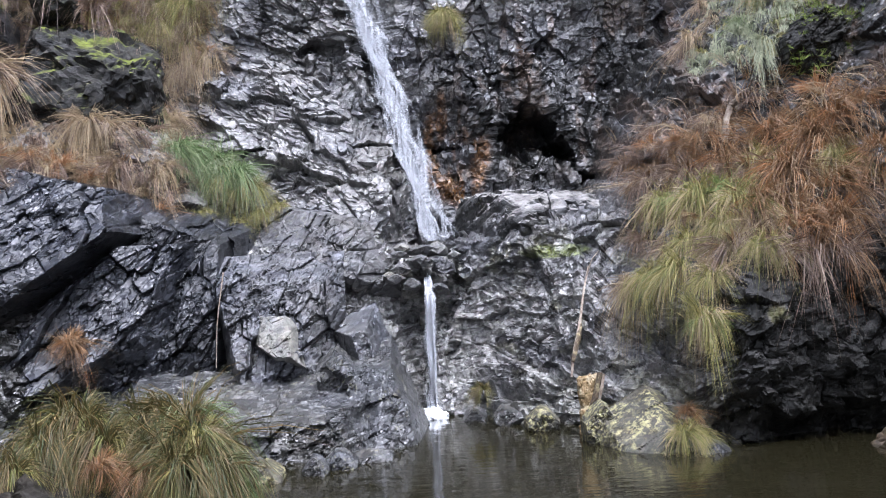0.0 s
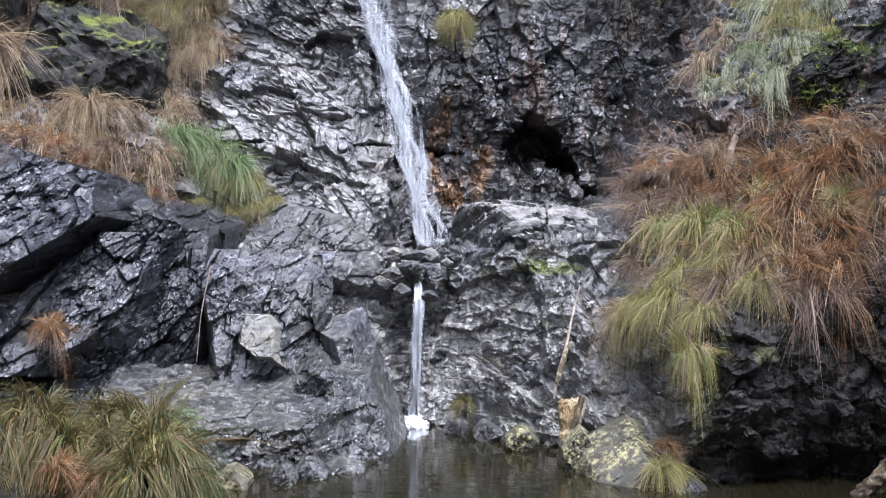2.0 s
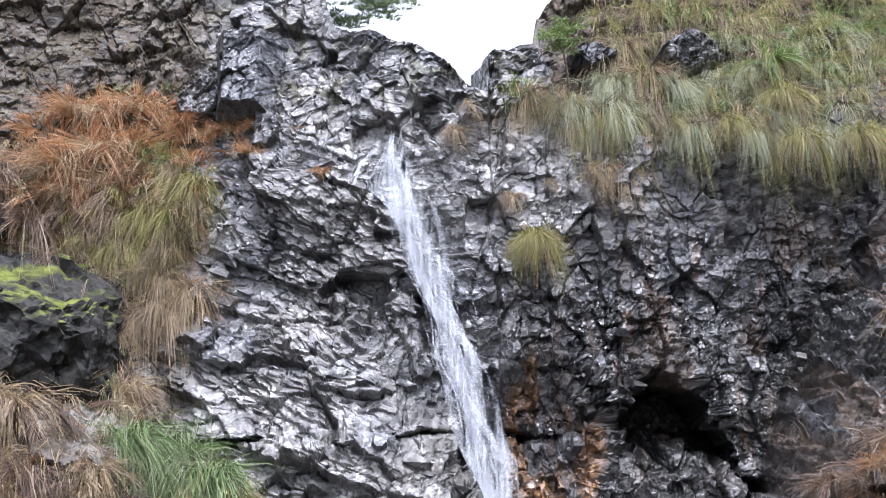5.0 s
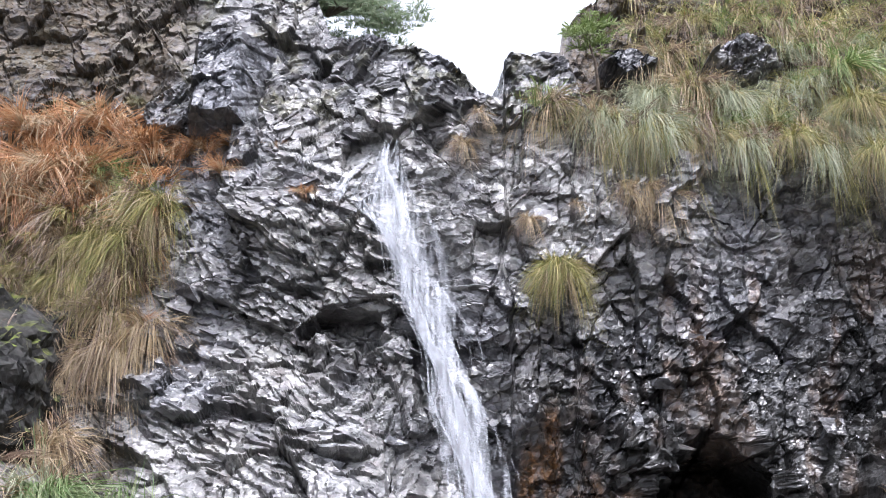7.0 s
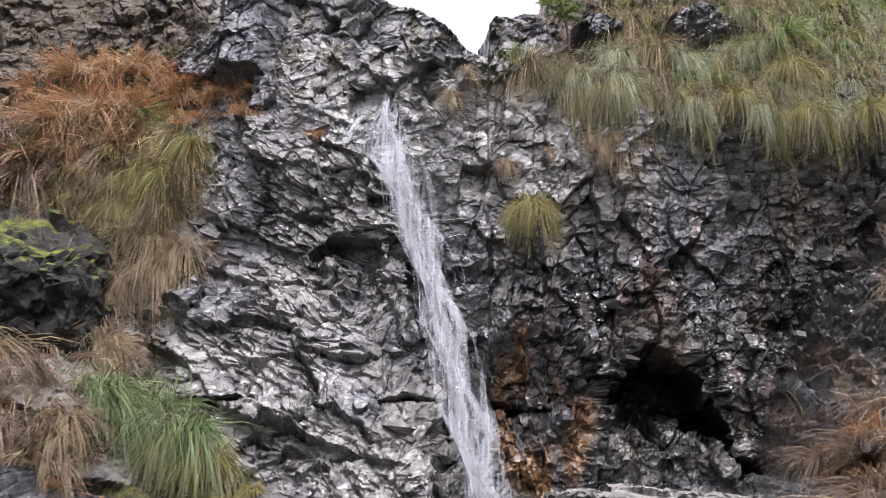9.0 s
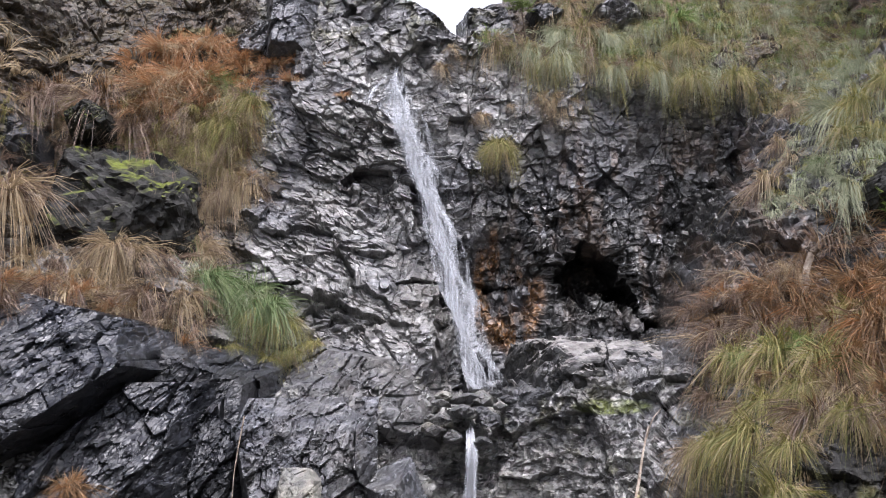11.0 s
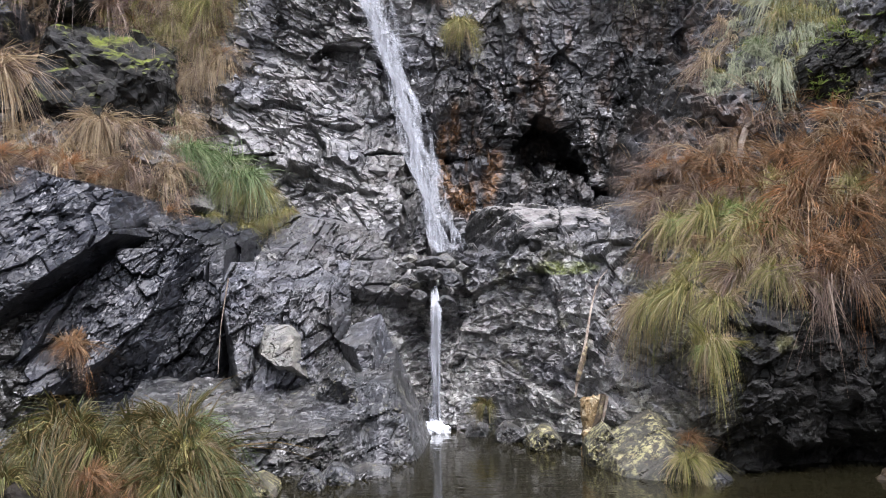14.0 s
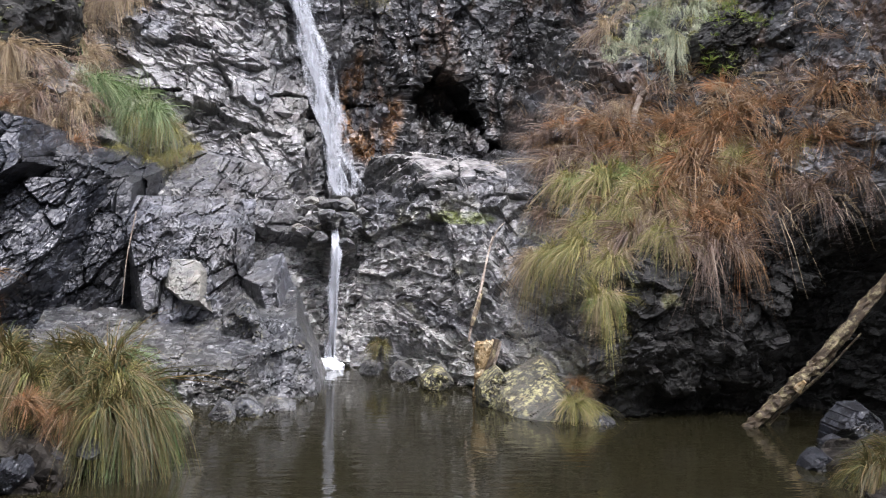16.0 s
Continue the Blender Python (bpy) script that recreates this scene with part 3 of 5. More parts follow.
def crag_mesh(name, centre, cuts, seed, material, rough, band, stretch, grain):
    """The weathered front of a block between cutting planes, broken like the cliff, running back into the rock behind it."""
    cuts = np.array(cuts, float)
    normals = cuts[:, :3] / np.linalg.norm(cuts[:, :3], axis=1)[:, None]
    points = cuts[:, 3:]
    far = max(points[:, 1])
    half = np.max(np.abs(points - np.array(centre)), axis=0)
    step = min(0.013, max(half[0], half[2]) / 26)
    x0, x1, z0, z1 = centre[0] - half[0] - 0.25, centre[0] + half[0] + 0.25, centre[2] - half[2] - 0.2, centre[2] + half[2] + 0.2
    X, Z = np.meshgrid(np.arange(x0, x1, step), np.arange(z0, z1, step))
    wear = 0.10 * min(1.0, half[0]) * (fbm(X * 3, Z * 3, seed) - 0.5)
    Y = np.full(X.shape, -99.0)
    for n, q in zip(normals, points):
        if n[1] < -0.02:
            Y = np.maximum(Y, ((n * q).sum() - n[0] * (X + wear) - n[2] * (Z + wear)) / n[1])
    inside = Y < far
    for n, q in zip(normals, points):
        if n[1] >= -0.02:
            inside &= n[0] * (X + wear - q[0]) + n[1] * (np.minimum(Y, far) - q[1]) + n[2] * (Z + wear - q[2]) < 0
    grain = grain * min(1.0, 1.1 * float(half.max()))
    wx, wz = X + 0.08 * grain * fbm(X * 2, Z * 2, 3) + seed, Z + 0.08 * grain * fbm(X * 2, Z * 2, 8) + seed
    shatter = smooth(0.35, 0.6, fbm(X * 2.2, Z * 2.2, seed))
    h = np.zeros(X.shape)
    for k, (size, amp, slope) in enumerate(((1.0, 1.0, 0.14), (0.42, 0.55, 0.26), (0.17, 0.3, 0.42), (0.07, 0.14, 0.45))):
        f, e = facets(wx, wz, size * grain, seed * 3 + 5 * k, rough * amp, slope * min(1.0, rough / 0.08), band, stretch)
        h += (f + rough * (0.5, 0.4, 0.3, 0)[k] * amp * np.clip(1 - e / (0.03 + 0.02 * k), 0, 1)) * (1 if k < 2 else 0.3 + 0.7 * shatter)
    Y = np.where(inside, np.minimum(Y + h, far), far)
    f = grid_faces(*X.shape)
    f = f[inside.ravel()[f].any(axis=1)]
    used, f = np.unique(f, return_inverse=True)
    v = np.stack([X, Y, Z], -1).reshape(-1, 3)[used] - np.array(centre)
    return mesh_np(name, v, f.reshape(-1, 4), material)


def boulder(name, centre, cuts, seed, material, label, category="boulder", rough=0.1, detail=6, band=0.8, stretch=1.8, grain=0.6, group="", whole=False):
    me = boulder_mesh(name, centre, cuts, seed, material, rough, detail, band, stretch, grain) if whole else crag_mesh(name, centre, cuts, seed, material, rough, band, stretch, grain)
    ob = new(name, me)
    ob.matrix_basis = pose(*centre)
    return tagged(ob, label, category, group)


def box_cuts(c, s, seed=0, wobble=0.25):
    """Six sloping sides and six bevelled corners round a centre, half sizes s."""
    r = random.Random(seed)
    cuts = []
    for n in ((1, 0, 0), (-1, 0, 0), (0, 1, 0), (0, -1, 0), (0, 0, 1), (0, 0, -1), (1, -1, 1), (-1, -1, 1), (1, -1, -1), (-1, -1, -1), (1, 0, 1), (-1, 0, 1)):
        m = [a + r.uniform(-wobble, wobble) for a in n]
        f = (1.0 if sum(map(abs, n)) == 1 else 0.62) * r.uniform(0.88, 1.05)
        cuts.append([m[0] / s[0], m[1] / s[1], m[2] / s[2]] + [c[i] + n[i] * s[i] * f for i in range(3)])
    return cuts


boulder("dark_boulder", (-2.6, 12.6, 1.2), ((0.25, -1, -0.02, -2.5, 11.98, 1.3), (1, -0.32, 0.02, -2.04, 12.2, 1.2), (0.42, -0.35, 1, -2.5, 12.2, 2.1), (0.1, -0.9, 0.25, -2.9, 11.95, 1.0),
        (-1, 0, 0, -3.4, 12, 1), (0, 1, 0, -2.6, 13.9, 1), (0, 0, -1, -2.6, 12, 0.1), (0.75, -0.65, 0.1, -2.16, 11.98, 1.2)), 4, ROCK_DARK,
        "large black slate boulder with slanting wet bands", "boulder", 0.20, 6, 0.95, 1.8, 0.5)
boulder("black_base_rock", (-3.5, 12.6, 0.6), ((0.1, -0.95, 0.3, -3.3, 11.85, 0.55), (0.2, -0.3, 1, -3.4, 12.1, 1.15), (1, -0.3, 0.1, -2.3, 12.1, 0.6), (-1, 0, 0, -5.4, 12, 0.6), (0, 1, 0, -3.4, 13.4, 0.6), (0, 0, -1, -3.4, 12, -0.2)), 5, ROCK_DARK,
        "broken black rock under the leaning slabs", "boulder", 0.16, 6, 0.7, 1.7, 0.45)
boulder("tilted_slab", (-3.9, 12.6, 2.05), ((-0.06, -0.82, 0.55, -3.7, 11.62, 2.05), (0.9, -0.3, 0.3, -2.75, 12.5, 2.25), (0.6, -0.2, -0.78, -3.4, 11.6, 1.82), (0.25, 0.05, 1, -3.4, 12.5, 2.66),
        (-1, 0, 0, -5.6, 12, 2), (0, 1, 0, -3, 13.6, 2), (0.05, -1, -0.05, -4.0, 11.36, 1.6)), 6, ROCK_SLAB,
        "broad bluish-grey slab lying tilted on the black boulder", "boulder", 0.10, 6, 0.65, 2.4, 0.6)
boulder("lower_slab", (-3.2, 12.3, 1.3), ((-0.1, -0.85, 0.42, -3.1, 11.72, 1.25), (-0.55, -0.25, 0.8, -3.1, 11.7, 1.76), (0.4, -0.7, -0.6, -2.95, 11.75, 0.8), (1, -0.5, -0.2, -2.55, 11.9, 1.4), (-1, -0.2, -0.2, -4.3, 12, 1.0), (0, 1, 0, -3.2, 13.2, 1.3)), 8, ROCK_SLAB,
        "dark bluish slab wedged under the broad tilted one", "boulder", 0.12, 6, 0.8, 2.4, 0.45)
boulder("mossy_boulder", (-3.65, 13.7, 3.65), ((1, -0.12, 0.05, -2.76, 13.5, 3.6), (0.28, -0.35, 1, -3.6, 13.4, 4.32), (-0.25, -1, 0.3, -3.8, 13.1, 3.8), (0.62, -0.75, -0.28, -3.25, 13.0, 3.6), (-0.1, -0.9, -0.35, -3.7, 13.05, 3.4), (-1, -0.3, 0.35, -4.35, 13.5, 3.8),
        (0, 1, 0, -3.7, 14.8, 3.8), (0, 0, -1, -3.7, 13.6, 2.75), (0.6, -0.5, 0.65, -3.0, 13.3, 4.1)), 9, ROCK_MOSSY, "black boulder with bright moss on its sloping top", "boulder", 0.14, 6, 0.5, 1.4, 0.45, whole=True)
boulder("small_mossy_rock", (-4.0, 14.0, 4.9), box_cuts((-4.0, 14.0, 4.9), (0.26, 0.3, 0.2), 3), 11, ROCK_MOSSY, "small dark rock above the mossy boulder among dry grass", "rock", 0.08, 5)
boulder("edge_rock", (-5.0, 13.9, 4.75), box_cuts((-5.0, 13.9, 4.75), (0.45, 0.4, 0.5), 5), 13, ROCK_DARK, "black rock at the edge of the grassy slope", "rock", 0.12, 6)
boulder("leaning_slab", (-1.5, 12.2, 1.0), ((-0.22, -0.9, 0.38, -1.5, 11.72, 1.0), (0.1, -0.4, 0.92, -1.7, 12.0, 1.64), (-0.5, -0.45, 0.75, -1.88, 12.0, 1.58), (0.25, -0.9, -0.22, -1.3, 11.6, 0.72), (0.8, -0.5, 0.1, -0.98, 11.9, 1.0), (-1, -0.3, -0.15, -1.98, 12.1, 1.1), (0.05, -0.45, -0.9, -1.5, 11.6, 0.5),
        (0, 1, 0, -1.5, 13, 1), (0.45, -0.7, 0.5, -1.1, 11.85, 1.35)), 12, ROCK_BLUE, "bluish-grey slab leaning above the pool", "boulder", 0.16, 6, 1.05, 1.9, 0.48)
plate = (-1.39, 11.62, 1.03)
boulder("pale_plate", plate, ((-0.25, -0.85, 0.42, plate[0], plate[1] - 0.03, plate[2]), (1, -0.3, 0.15, plate[0] + 0.16, plate[1], plate[2]), (-1, -0.3, 0.2, plate[0] - 0.17, plate[1], plate[2]), (0.1, 0.1, 1, plate[0], plate[1], plate[2] + 0.19), (-0.15, -0.4, -1, plate[0], plate[1], plate[2] - 0.24),
        (0.8, -0.2, 0.7, plate[0] + 0.1, plate[1], plate[2] + 0.14), (-0.7, -0.2, -0.8, plate[0] - 0.1, plate[1], plate[2] - 0.16), (0, 1, 0, plate[0], plate[1] + 0.3, plate[2])), 14, ROCK_BARE, "smooth pale plate of stone on the leaning slab", "rock", 0.03, 5)
boulder("yellowed_block", (-0.82, 11.55, 0.62), box_cuts((-0.82, 11.55, 0.62), (0.2, 0.3, 0.24), 12), 16, ROCK_LICHEN, "upright block stained with yellow lichen", "rock", 0.07, 5)
boulder("upright_flake", (-0.54, 12.0, 0.75), ((0.3, -0.9, 0.3, -0.54, 11.65, 0.75), (1, -0.2, 0.35, -0.38, 12, 0.75), (-1, -0.3, -0.25, -0.72, 12, 0.75), (0, 1, 0, -0.5, 12.6, 0.8), (0, 0, -1, -0.5, 12, 0.2), (-0.4, -0.2, 1, -0.55, 12, 1.1)), 17, ROCK_BLUE,
        "dark pointed flake of slate standing on edge", "rock", 0.08, 6, 1.3)
boulder("shelf_rock", (-1.5, 11.1, 0.15), ((0.02, -0.22, 1, -1.2, 10.9, 0.41), (0.1, -1, 0.3, -1.2, 10.42, 0.2), (1, -0.4, 0.15, -0.68, 10.7, 0.2), (-1, 0, 0, -2.8, 10.5, 0.2), (0, 1, 0, -1.2, 12.1, 0.2), (0, 0, -1, -1.2, 10.5, -0.4),
        (0.6, -0.7, 0.5, -0.78, 10.5, 0.36), (-0.2, -1, 0.1, -1.9, 10.35, 0.1)), 15, ROCK_LICHEN, "flat-topped grey rock shelf at the waterline with yellow lichen", "boulder", 0.15, 6, 0.15, 1.6, 0.32)
boulder("pointed_rock", (-0.3, 11.5, 0.3), ((0.5, -0.8, 0.4, -0.25, 11.05, 0.35), (-0.5, -0.7, 0.5, -0.55, 11.1, 0.45), (1, -0.1, 0.35, -0.14, 11.4, 0.3), (-1, 0, 0.1, -0.75, 11.5, 0.3), (0, 1, 0, -0.3, 12.3, 0.3), (0, 0, -1, -0.3, 11.5, -0.4), (-0.2, -0.2, 1, -0.35, 11.5, 0.76)),
        18, ROCK_LICHEN, "pointed grey rock beside the lower fall", "boulder", 0.09, 6, 1.0, 1.5, 0.4)
for i, (x, y, z, sx, sz) in enumerate(((0.07, 12.82, 1.68, 0.12, 0.06), (0.32, 12.85, 1.62, 0.11, 0.07), (-0.15, 12.80, 1.60, 0.11, 0.07), (-0.03, 12.70, 1.44, 0.09, 0.06), (0.25, 12.75, 1.38, 0.10, 0.06), (0.14, 13.10, 1.80, 0.20, 0.06))):
    boulder("lip_stone", (x, y, z), box_cuts((x, y, z), (sx, sx * 1.2, sz), 140 + i), 150 + i, ROCK_SMOOTH, "broken stone on the lip between the two falls", "stone", 0.05, 5, group="stones on the lip of the lower fall")
r = random.Random(31)
for i in range(16):
    x, z = r.uniform(-0.28, 0.55), r.uniform(1.5, 1.86)
    y, sx = 12.72 + 0.9 * (z - 1.5) + 0.1 * abs(x - 0.1), r.uniform(0.05, 0.11)
    boulder("lip_stone", (x, y, z), box_cuts((x, y, z), (sx, sx * 1.3, sx * r.uniform(0.4, 0.7)), 240 + i), 260 + i, ROCK_SMOOTH if i % 3 else ROCK_BARE, "flat broken stone on the lip between the two falls", "stone", 0.03, 4, group="stones on the lip of the lower fall")
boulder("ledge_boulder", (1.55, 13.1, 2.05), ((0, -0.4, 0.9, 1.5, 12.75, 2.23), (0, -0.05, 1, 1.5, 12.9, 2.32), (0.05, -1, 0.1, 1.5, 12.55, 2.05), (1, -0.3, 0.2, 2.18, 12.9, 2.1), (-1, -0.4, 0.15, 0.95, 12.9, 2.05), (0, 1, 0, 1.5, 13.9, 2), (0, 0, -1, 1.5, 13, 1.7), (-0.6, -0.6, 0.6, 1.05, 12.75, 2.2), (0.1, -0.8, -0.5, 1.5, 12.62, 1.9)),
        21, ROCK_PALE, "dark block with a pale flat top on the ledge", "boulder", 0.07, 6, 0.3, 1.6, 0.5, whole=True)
boulder("wedge_rock", (0.95, 13.0, 1.98), box_cuts((0.95, 13.0, 1.98), (0.16, 0.25, 0.2), 21), 22, ROCK, "small wedge of rock beside the ledge block", "rock", 0.05, 5)
boulder("bulging_rock", (-1.1, 13.2, 1.9), ((-0.4, -0.75, 0.6, -1.15, 12.85, 2.0), (0.55, -0.75, 0.3, -0.7, 12.82, 1.9), (0.15, -0.1, 1, -1.0, 13.2, 2.27), (-0.75, -0.2, 0.55, -1.8, 13.1, 1.9), (0.85, -0.4, 0.55, -0.48, 13.0, 1.85), (0, 1, 0, -1.1, 14, 1.9), (0.1, -0.6, -0.8, -1.0, 12.7, 1.5)),
        24, ROCK_SMOOTH, "smooth grey bulge of rock below the cliff", "boulder", 0.09, 6, 0.5, 1.7, 0.5)
boulder("lichen_rock", (2.0, 9.95, 0.08), ((-0.5, -0.5, 0.9, 1.88, 9.85, 0.08), (0.5, -0.4, 0.9, 2.16, 9.85, 0.08), (0, -1, 0.2, 2.0, 9.75, 0.1), (1, -0.3, 0.2, 2.32, 9.9, 0.1), (-1, -0.3, 0.2, 1.68, 9.9, 0.1), (0, 1, 0, 2.0, 10.5, 0.1), (0, 0, -1, 2.0, 10, -0.3)),
        27, ROCK_YELLOW, "low rock covered in yellow lichen in the water", "rock", 0.025, 5, 0.5)
boulder("lichen_block", (1.58, 10.55, 0.12), box_cuts((1.58, 10.55, 0.12), (0.17, 0.2, 0.22), 27), 28, ROCK_YELLOW, "square wet stone with a lichened top", "rock", 0.05, 5)
for i, (x, y, z, sx, sz) in enumerate(((0.85, 12.0, 0.05, 0.14, 0.12), (1.15, 11.5, 0.06, 0.16, 0.14), (0.55, 12.4, 0.03, 0.12, 0.1), (-0.75, 10.0, 0.02, 0.14, 0.12), (-1.35, 9.6, 0.0, 0.17, 0.14), (-0.95, 9.75, 0.0, 0.12, 0.14), (-0.5, 10.3, 0.0, 0.18, 0.06),
                                       (2.35, 9.75, 0.0, 0.14, 0.08), (-1.75, 7.6, 0.2, 0.09, 0.06), (-1.98, 7.55, 0.15, 0.08, 0.06), (-2.2, 7.3, 0.12, 0.14, 0.1), (3.83, 8.2, 0.12, 0.1, 0.08), (3.6, 8.0, 0.04, 0.12, 0.09), (4.2, 8.6, 0.2, 0.2, 0.18))):
    boulder("waterside_stone", (x, y, z), box_cuts((x, y, z), (sx, sx * 1.1, sz), 40 + i), 50 + i, ROCK_YELLOW if i in (1, 4) else ROCK_LICHEN if i < 7 else ROCK_DARK, "wet angular stone at the edge of the pool", "stone", 0.04, 4, group="stones along the pool")
boulder("skyline_rock", (0.4, 14.7, 5.95), ((-1, -0.15, 0.02, 0.18, 14.6, 5.9), (0.05, -0.1, 1, 0.35, 14.3, 6.24), (0, -1, 0.15, 0.4, 14.25, 5.9), (1, -0.2, 0.3, 0.72, 14.3, 5.9), (0, 1, 0, 0.4, 15.4, 5.9), (0, 0, -1, 0.4, 14.3, 5.5)), 30, ROCK, "square dark block standing in the notch", "rock", 0.08, 5)
boulder("upright_block", (-1.88, 14.6, 6.1), ((0.1, -1, 0.12, -1.9, 14.2, 6.15), (1, -0.4, 0, -1.66, 14.4, 6), (-1, -0.3, 0.05, -2.1, 14.4, 6), (0, -0.1, 1, -1.8, 14.5, 6.5), (0, 1, 0, -1.8, 15.2, 6), (0, -0.4, -1, -1.7, 14.5, 5.7)), 33, ROCK_BLUE, "upright bluish slab in the upper cliff", "rock", 0.06, 6)
boulder("dark_outcrop", (-2.2, 14.8, 5.9), box_cuts((-2.2, 14.8, 5.9), (0.4, 0.4, 0.26), 44, 0.35), 36, ROCK, "dark broken outcrop above the rusty bracken", "rock", 0.12, 6)
boulder("split_outcrop", (-1.35, 14.8, 5.75), box_cuts((-1.35, 14.8, 5.75), (0.3, 0.38, 0.3), 47, 0.35), 38, ROCK, "split grey outcrop beside the upright slab", "rock", 0.12, 6)
boulder("brow_rock", (1.08, 14.62, 6.2), box_cuts((1.08, 14.62, 6.2), (0.22, 0.3, 0.13), 49, 0.3), 39, ROCK_DARK, "dark rock showing through the brow grass", "rock", 0.07, 5)
boulder("broken_brow_rock", (1.92, 14.6, 6.22), box_cuts((1.92, 14.6, 6.22), (0.3, 0.3, 0.2), 52, 0.3), 41, ROCK, "shattered grey rock in the brow grass", "rock", 0.12, 6)
boulder("bank_rock", (4.1, 11.6, 3.62), box_cuts((4.1, 11.6, 3.62), (0.42, 0.4, 0.36), 55, 0.3), 43, ROCK_MOSSY, "mossy dark rock among ferns on the bank", "boulder", 0.12, 6)
boulder("left_mound", (-2.95, 7.75, 0.0), box_cuts((-2.95, 7.75, 0.0), (1.15, 0.75, 0.52), 61, 0.2), 45, SOIL, "stony mound of dark soil beside the pool", "mound", 0.12, 6, whole=True)
boulder("right_mound", (4.45, 7.5, -0.1), box_cuts((4.45, 7.5, -0.1), (0.95, 0.8, 0.4), 63, 0.2), 46, SOIL, "low mound of dark soil beside the pool", "mound", 0.10, 6, whole=True)


# ---- grass tussocks ----
def blades(rng, n, length, radius, spread, droop, width, forward=0.35, lock=13):
    """Curved tapering blades as four-point strips, gathered in locks that bend together. Returns vertices and faces."""
    m = max(5, n // lock)
    of = rng.integers(0, m, n)
    az = rng.uniform(0, 2 * math.pi, m)[of] + rng.normal(0, 0.16, n)
    out = (rng.uniform(0, 1, m) ** 0.7 * spread)[of] + rng.normal(0, 0.09, n)
    d = np.stack([np.sin(out) * np.cos(az), np.sin(out) * np.sin(az) - forward, np.cos(out)], -1)
    d /= np.linalg.norm(d, axis=1)[:, None]
    rr = radius * np.sqrt(rng.uniform(0, 1, n))
    base = np.stack([rr * np.cos(az), rr * np.sin(az) * 0.6, rng.uniform(-0.05, 0.05, n) * length], -1)
    size = length * rng.uniform(0.65, 1.15, m)[of] * rng.uniform(0.7, 1.1, n)
    fall = droop * rng.uniform(0.35, 1.35, m)[of] * rng.uniform(0.85, 1.15, n)
    side = np.cross(d, np.array([0.2, -1.0, 0.1])) + rng.normal(0, 0.3, (n, 3))
    side /= np.linalg.norm(side, axis=1)[:, None] + 1e-6
    wave = rng.normal(0, 0.2, (m, 3))[of] + rng.normal(0, 0.06, (n, 3))
    rows = []
    for s, w in ((0, 0.8), (0.33, 1.0), (0.68, 0.75), (1.0, 0.08)):
        p = base + d * (size * s)[:, None] + wave * (size * s * s)[:, None]
        p[:, 2] -= size * fall * s ** 2.3
        rows += [p - side * width * w / 2, p + side * width * w / 2]
    verts = np.stack(rows, 1).reshape(-1, 3)
    quad = np.array([[0, 1, 3, 2], [2, 3, 5, 4], [4, 5, 7, 6]])
    faces = (np.arange(n)[:, None, None] * 8 + quad[None]).reshape(-1, 4)
    return verts, faces


TUSSOCKS = {}


def tussock_kind(key, label, seed, first, second, n=(300, 160), length=0.5, spread=1.35, droop=0.6, radius=0.09, width=0.0062, forward=0.35):
    rng = np.random.default_rng(seed)
    v1, f1 = blades(rng, n[0], length, radius, spread, droop, width, forward)
    v2, f2 = blades(rng, n[1], length * 0.9, radius * 1.1, spread * 1.15, droop * 1.3, width, forward)
    TUSSOCKS[key] = (mesh_np("living_tuft", v1, f1, first), mesh_np("dry_tuft", v2, f2, second), label)


tussock_kind("green", "green grass tussock with drooping blades", 1, GREEN, OLIVE, (470, 180), droop=1.0)
tussock_kind("fresh", "green grass tussock with pale drooping blades", 12, FRESH, BLUE, (420, 260), droop=1.3, forward=0.55)
tussock_kind("olive", "olive and straw grass tussock hanging from the rock", 2, OLIVE, STRAW, (560, 230), droop=1.6, width=0.0058, forward=0.55)
tussock_kind("straw", "dry straw-coloured grass tussock", 3, STRAW, MAUVE, (400, 200), droop=1.5, forward=0.5)
tussock_kind("rust", "rust-brown tuft of dead bracken and grass", 4, RUST, ORANGE, (430, 150), spread=1.5, droop=0.95, width=0.006, forward=0.4)
tussock_kind("orange", "orange-brown tuft of dead bracken", 10, ORANGE, STRAW, (320, 110), spread=1.4, droop=0.9, width=0.0065)
tussock_kind("mauve", "faded mauve-brown dry grass tuft", 5, MAUVE, RUST, (330, 160), spread=1.35, droop=1.0)
tussock_kind("blue", "bluish-green soft grass tussock", 6, BLUE, OLIVE, (560, 150), spread=0.9, droop=1.6, width=0.0058, forward=1.2)
tussock_kind("deep", "dark olive grass tussock drooping over the pool", 8, DEEP, OLIVE, (560, 150), length=0.54, spread=1.25, droop=1.5, forward=0.4)
tussock_kind("deepgreen", "deep green grass tussock drooping over the pool", 9, DEEP, FRESH, (560, 200), length=0.56, spread=1.25, droop=1.45, forward=0.4)
tussock_kind("hang", "long grass tussock hanging down the cliff", 7, OLIVE, STRAW, (300, 190), spread=0.9, droop=1.5)


def tussock(key, x, z, scale=1.0, y=None, turn=0.0, group="grass tussocks on the rock"):
    out = 0.17 if key in ("olive", "green", "hang") and x > 2 else 0.05
    a, c, label = TUSSOCKS[key]
    if y is None:
        y = float(broad(np.array([x]), np.array([z]))[0]) - out
    ob = empty("grass_tussock", pose(x, y, z, 0, 0, turn) @ Matrix.Scale(scale, 4), label, "grass", group)
    part("living_tuft", a, ob)
    part("dry_tuft", c, ob)
    return ob


rng = random.Random(5)
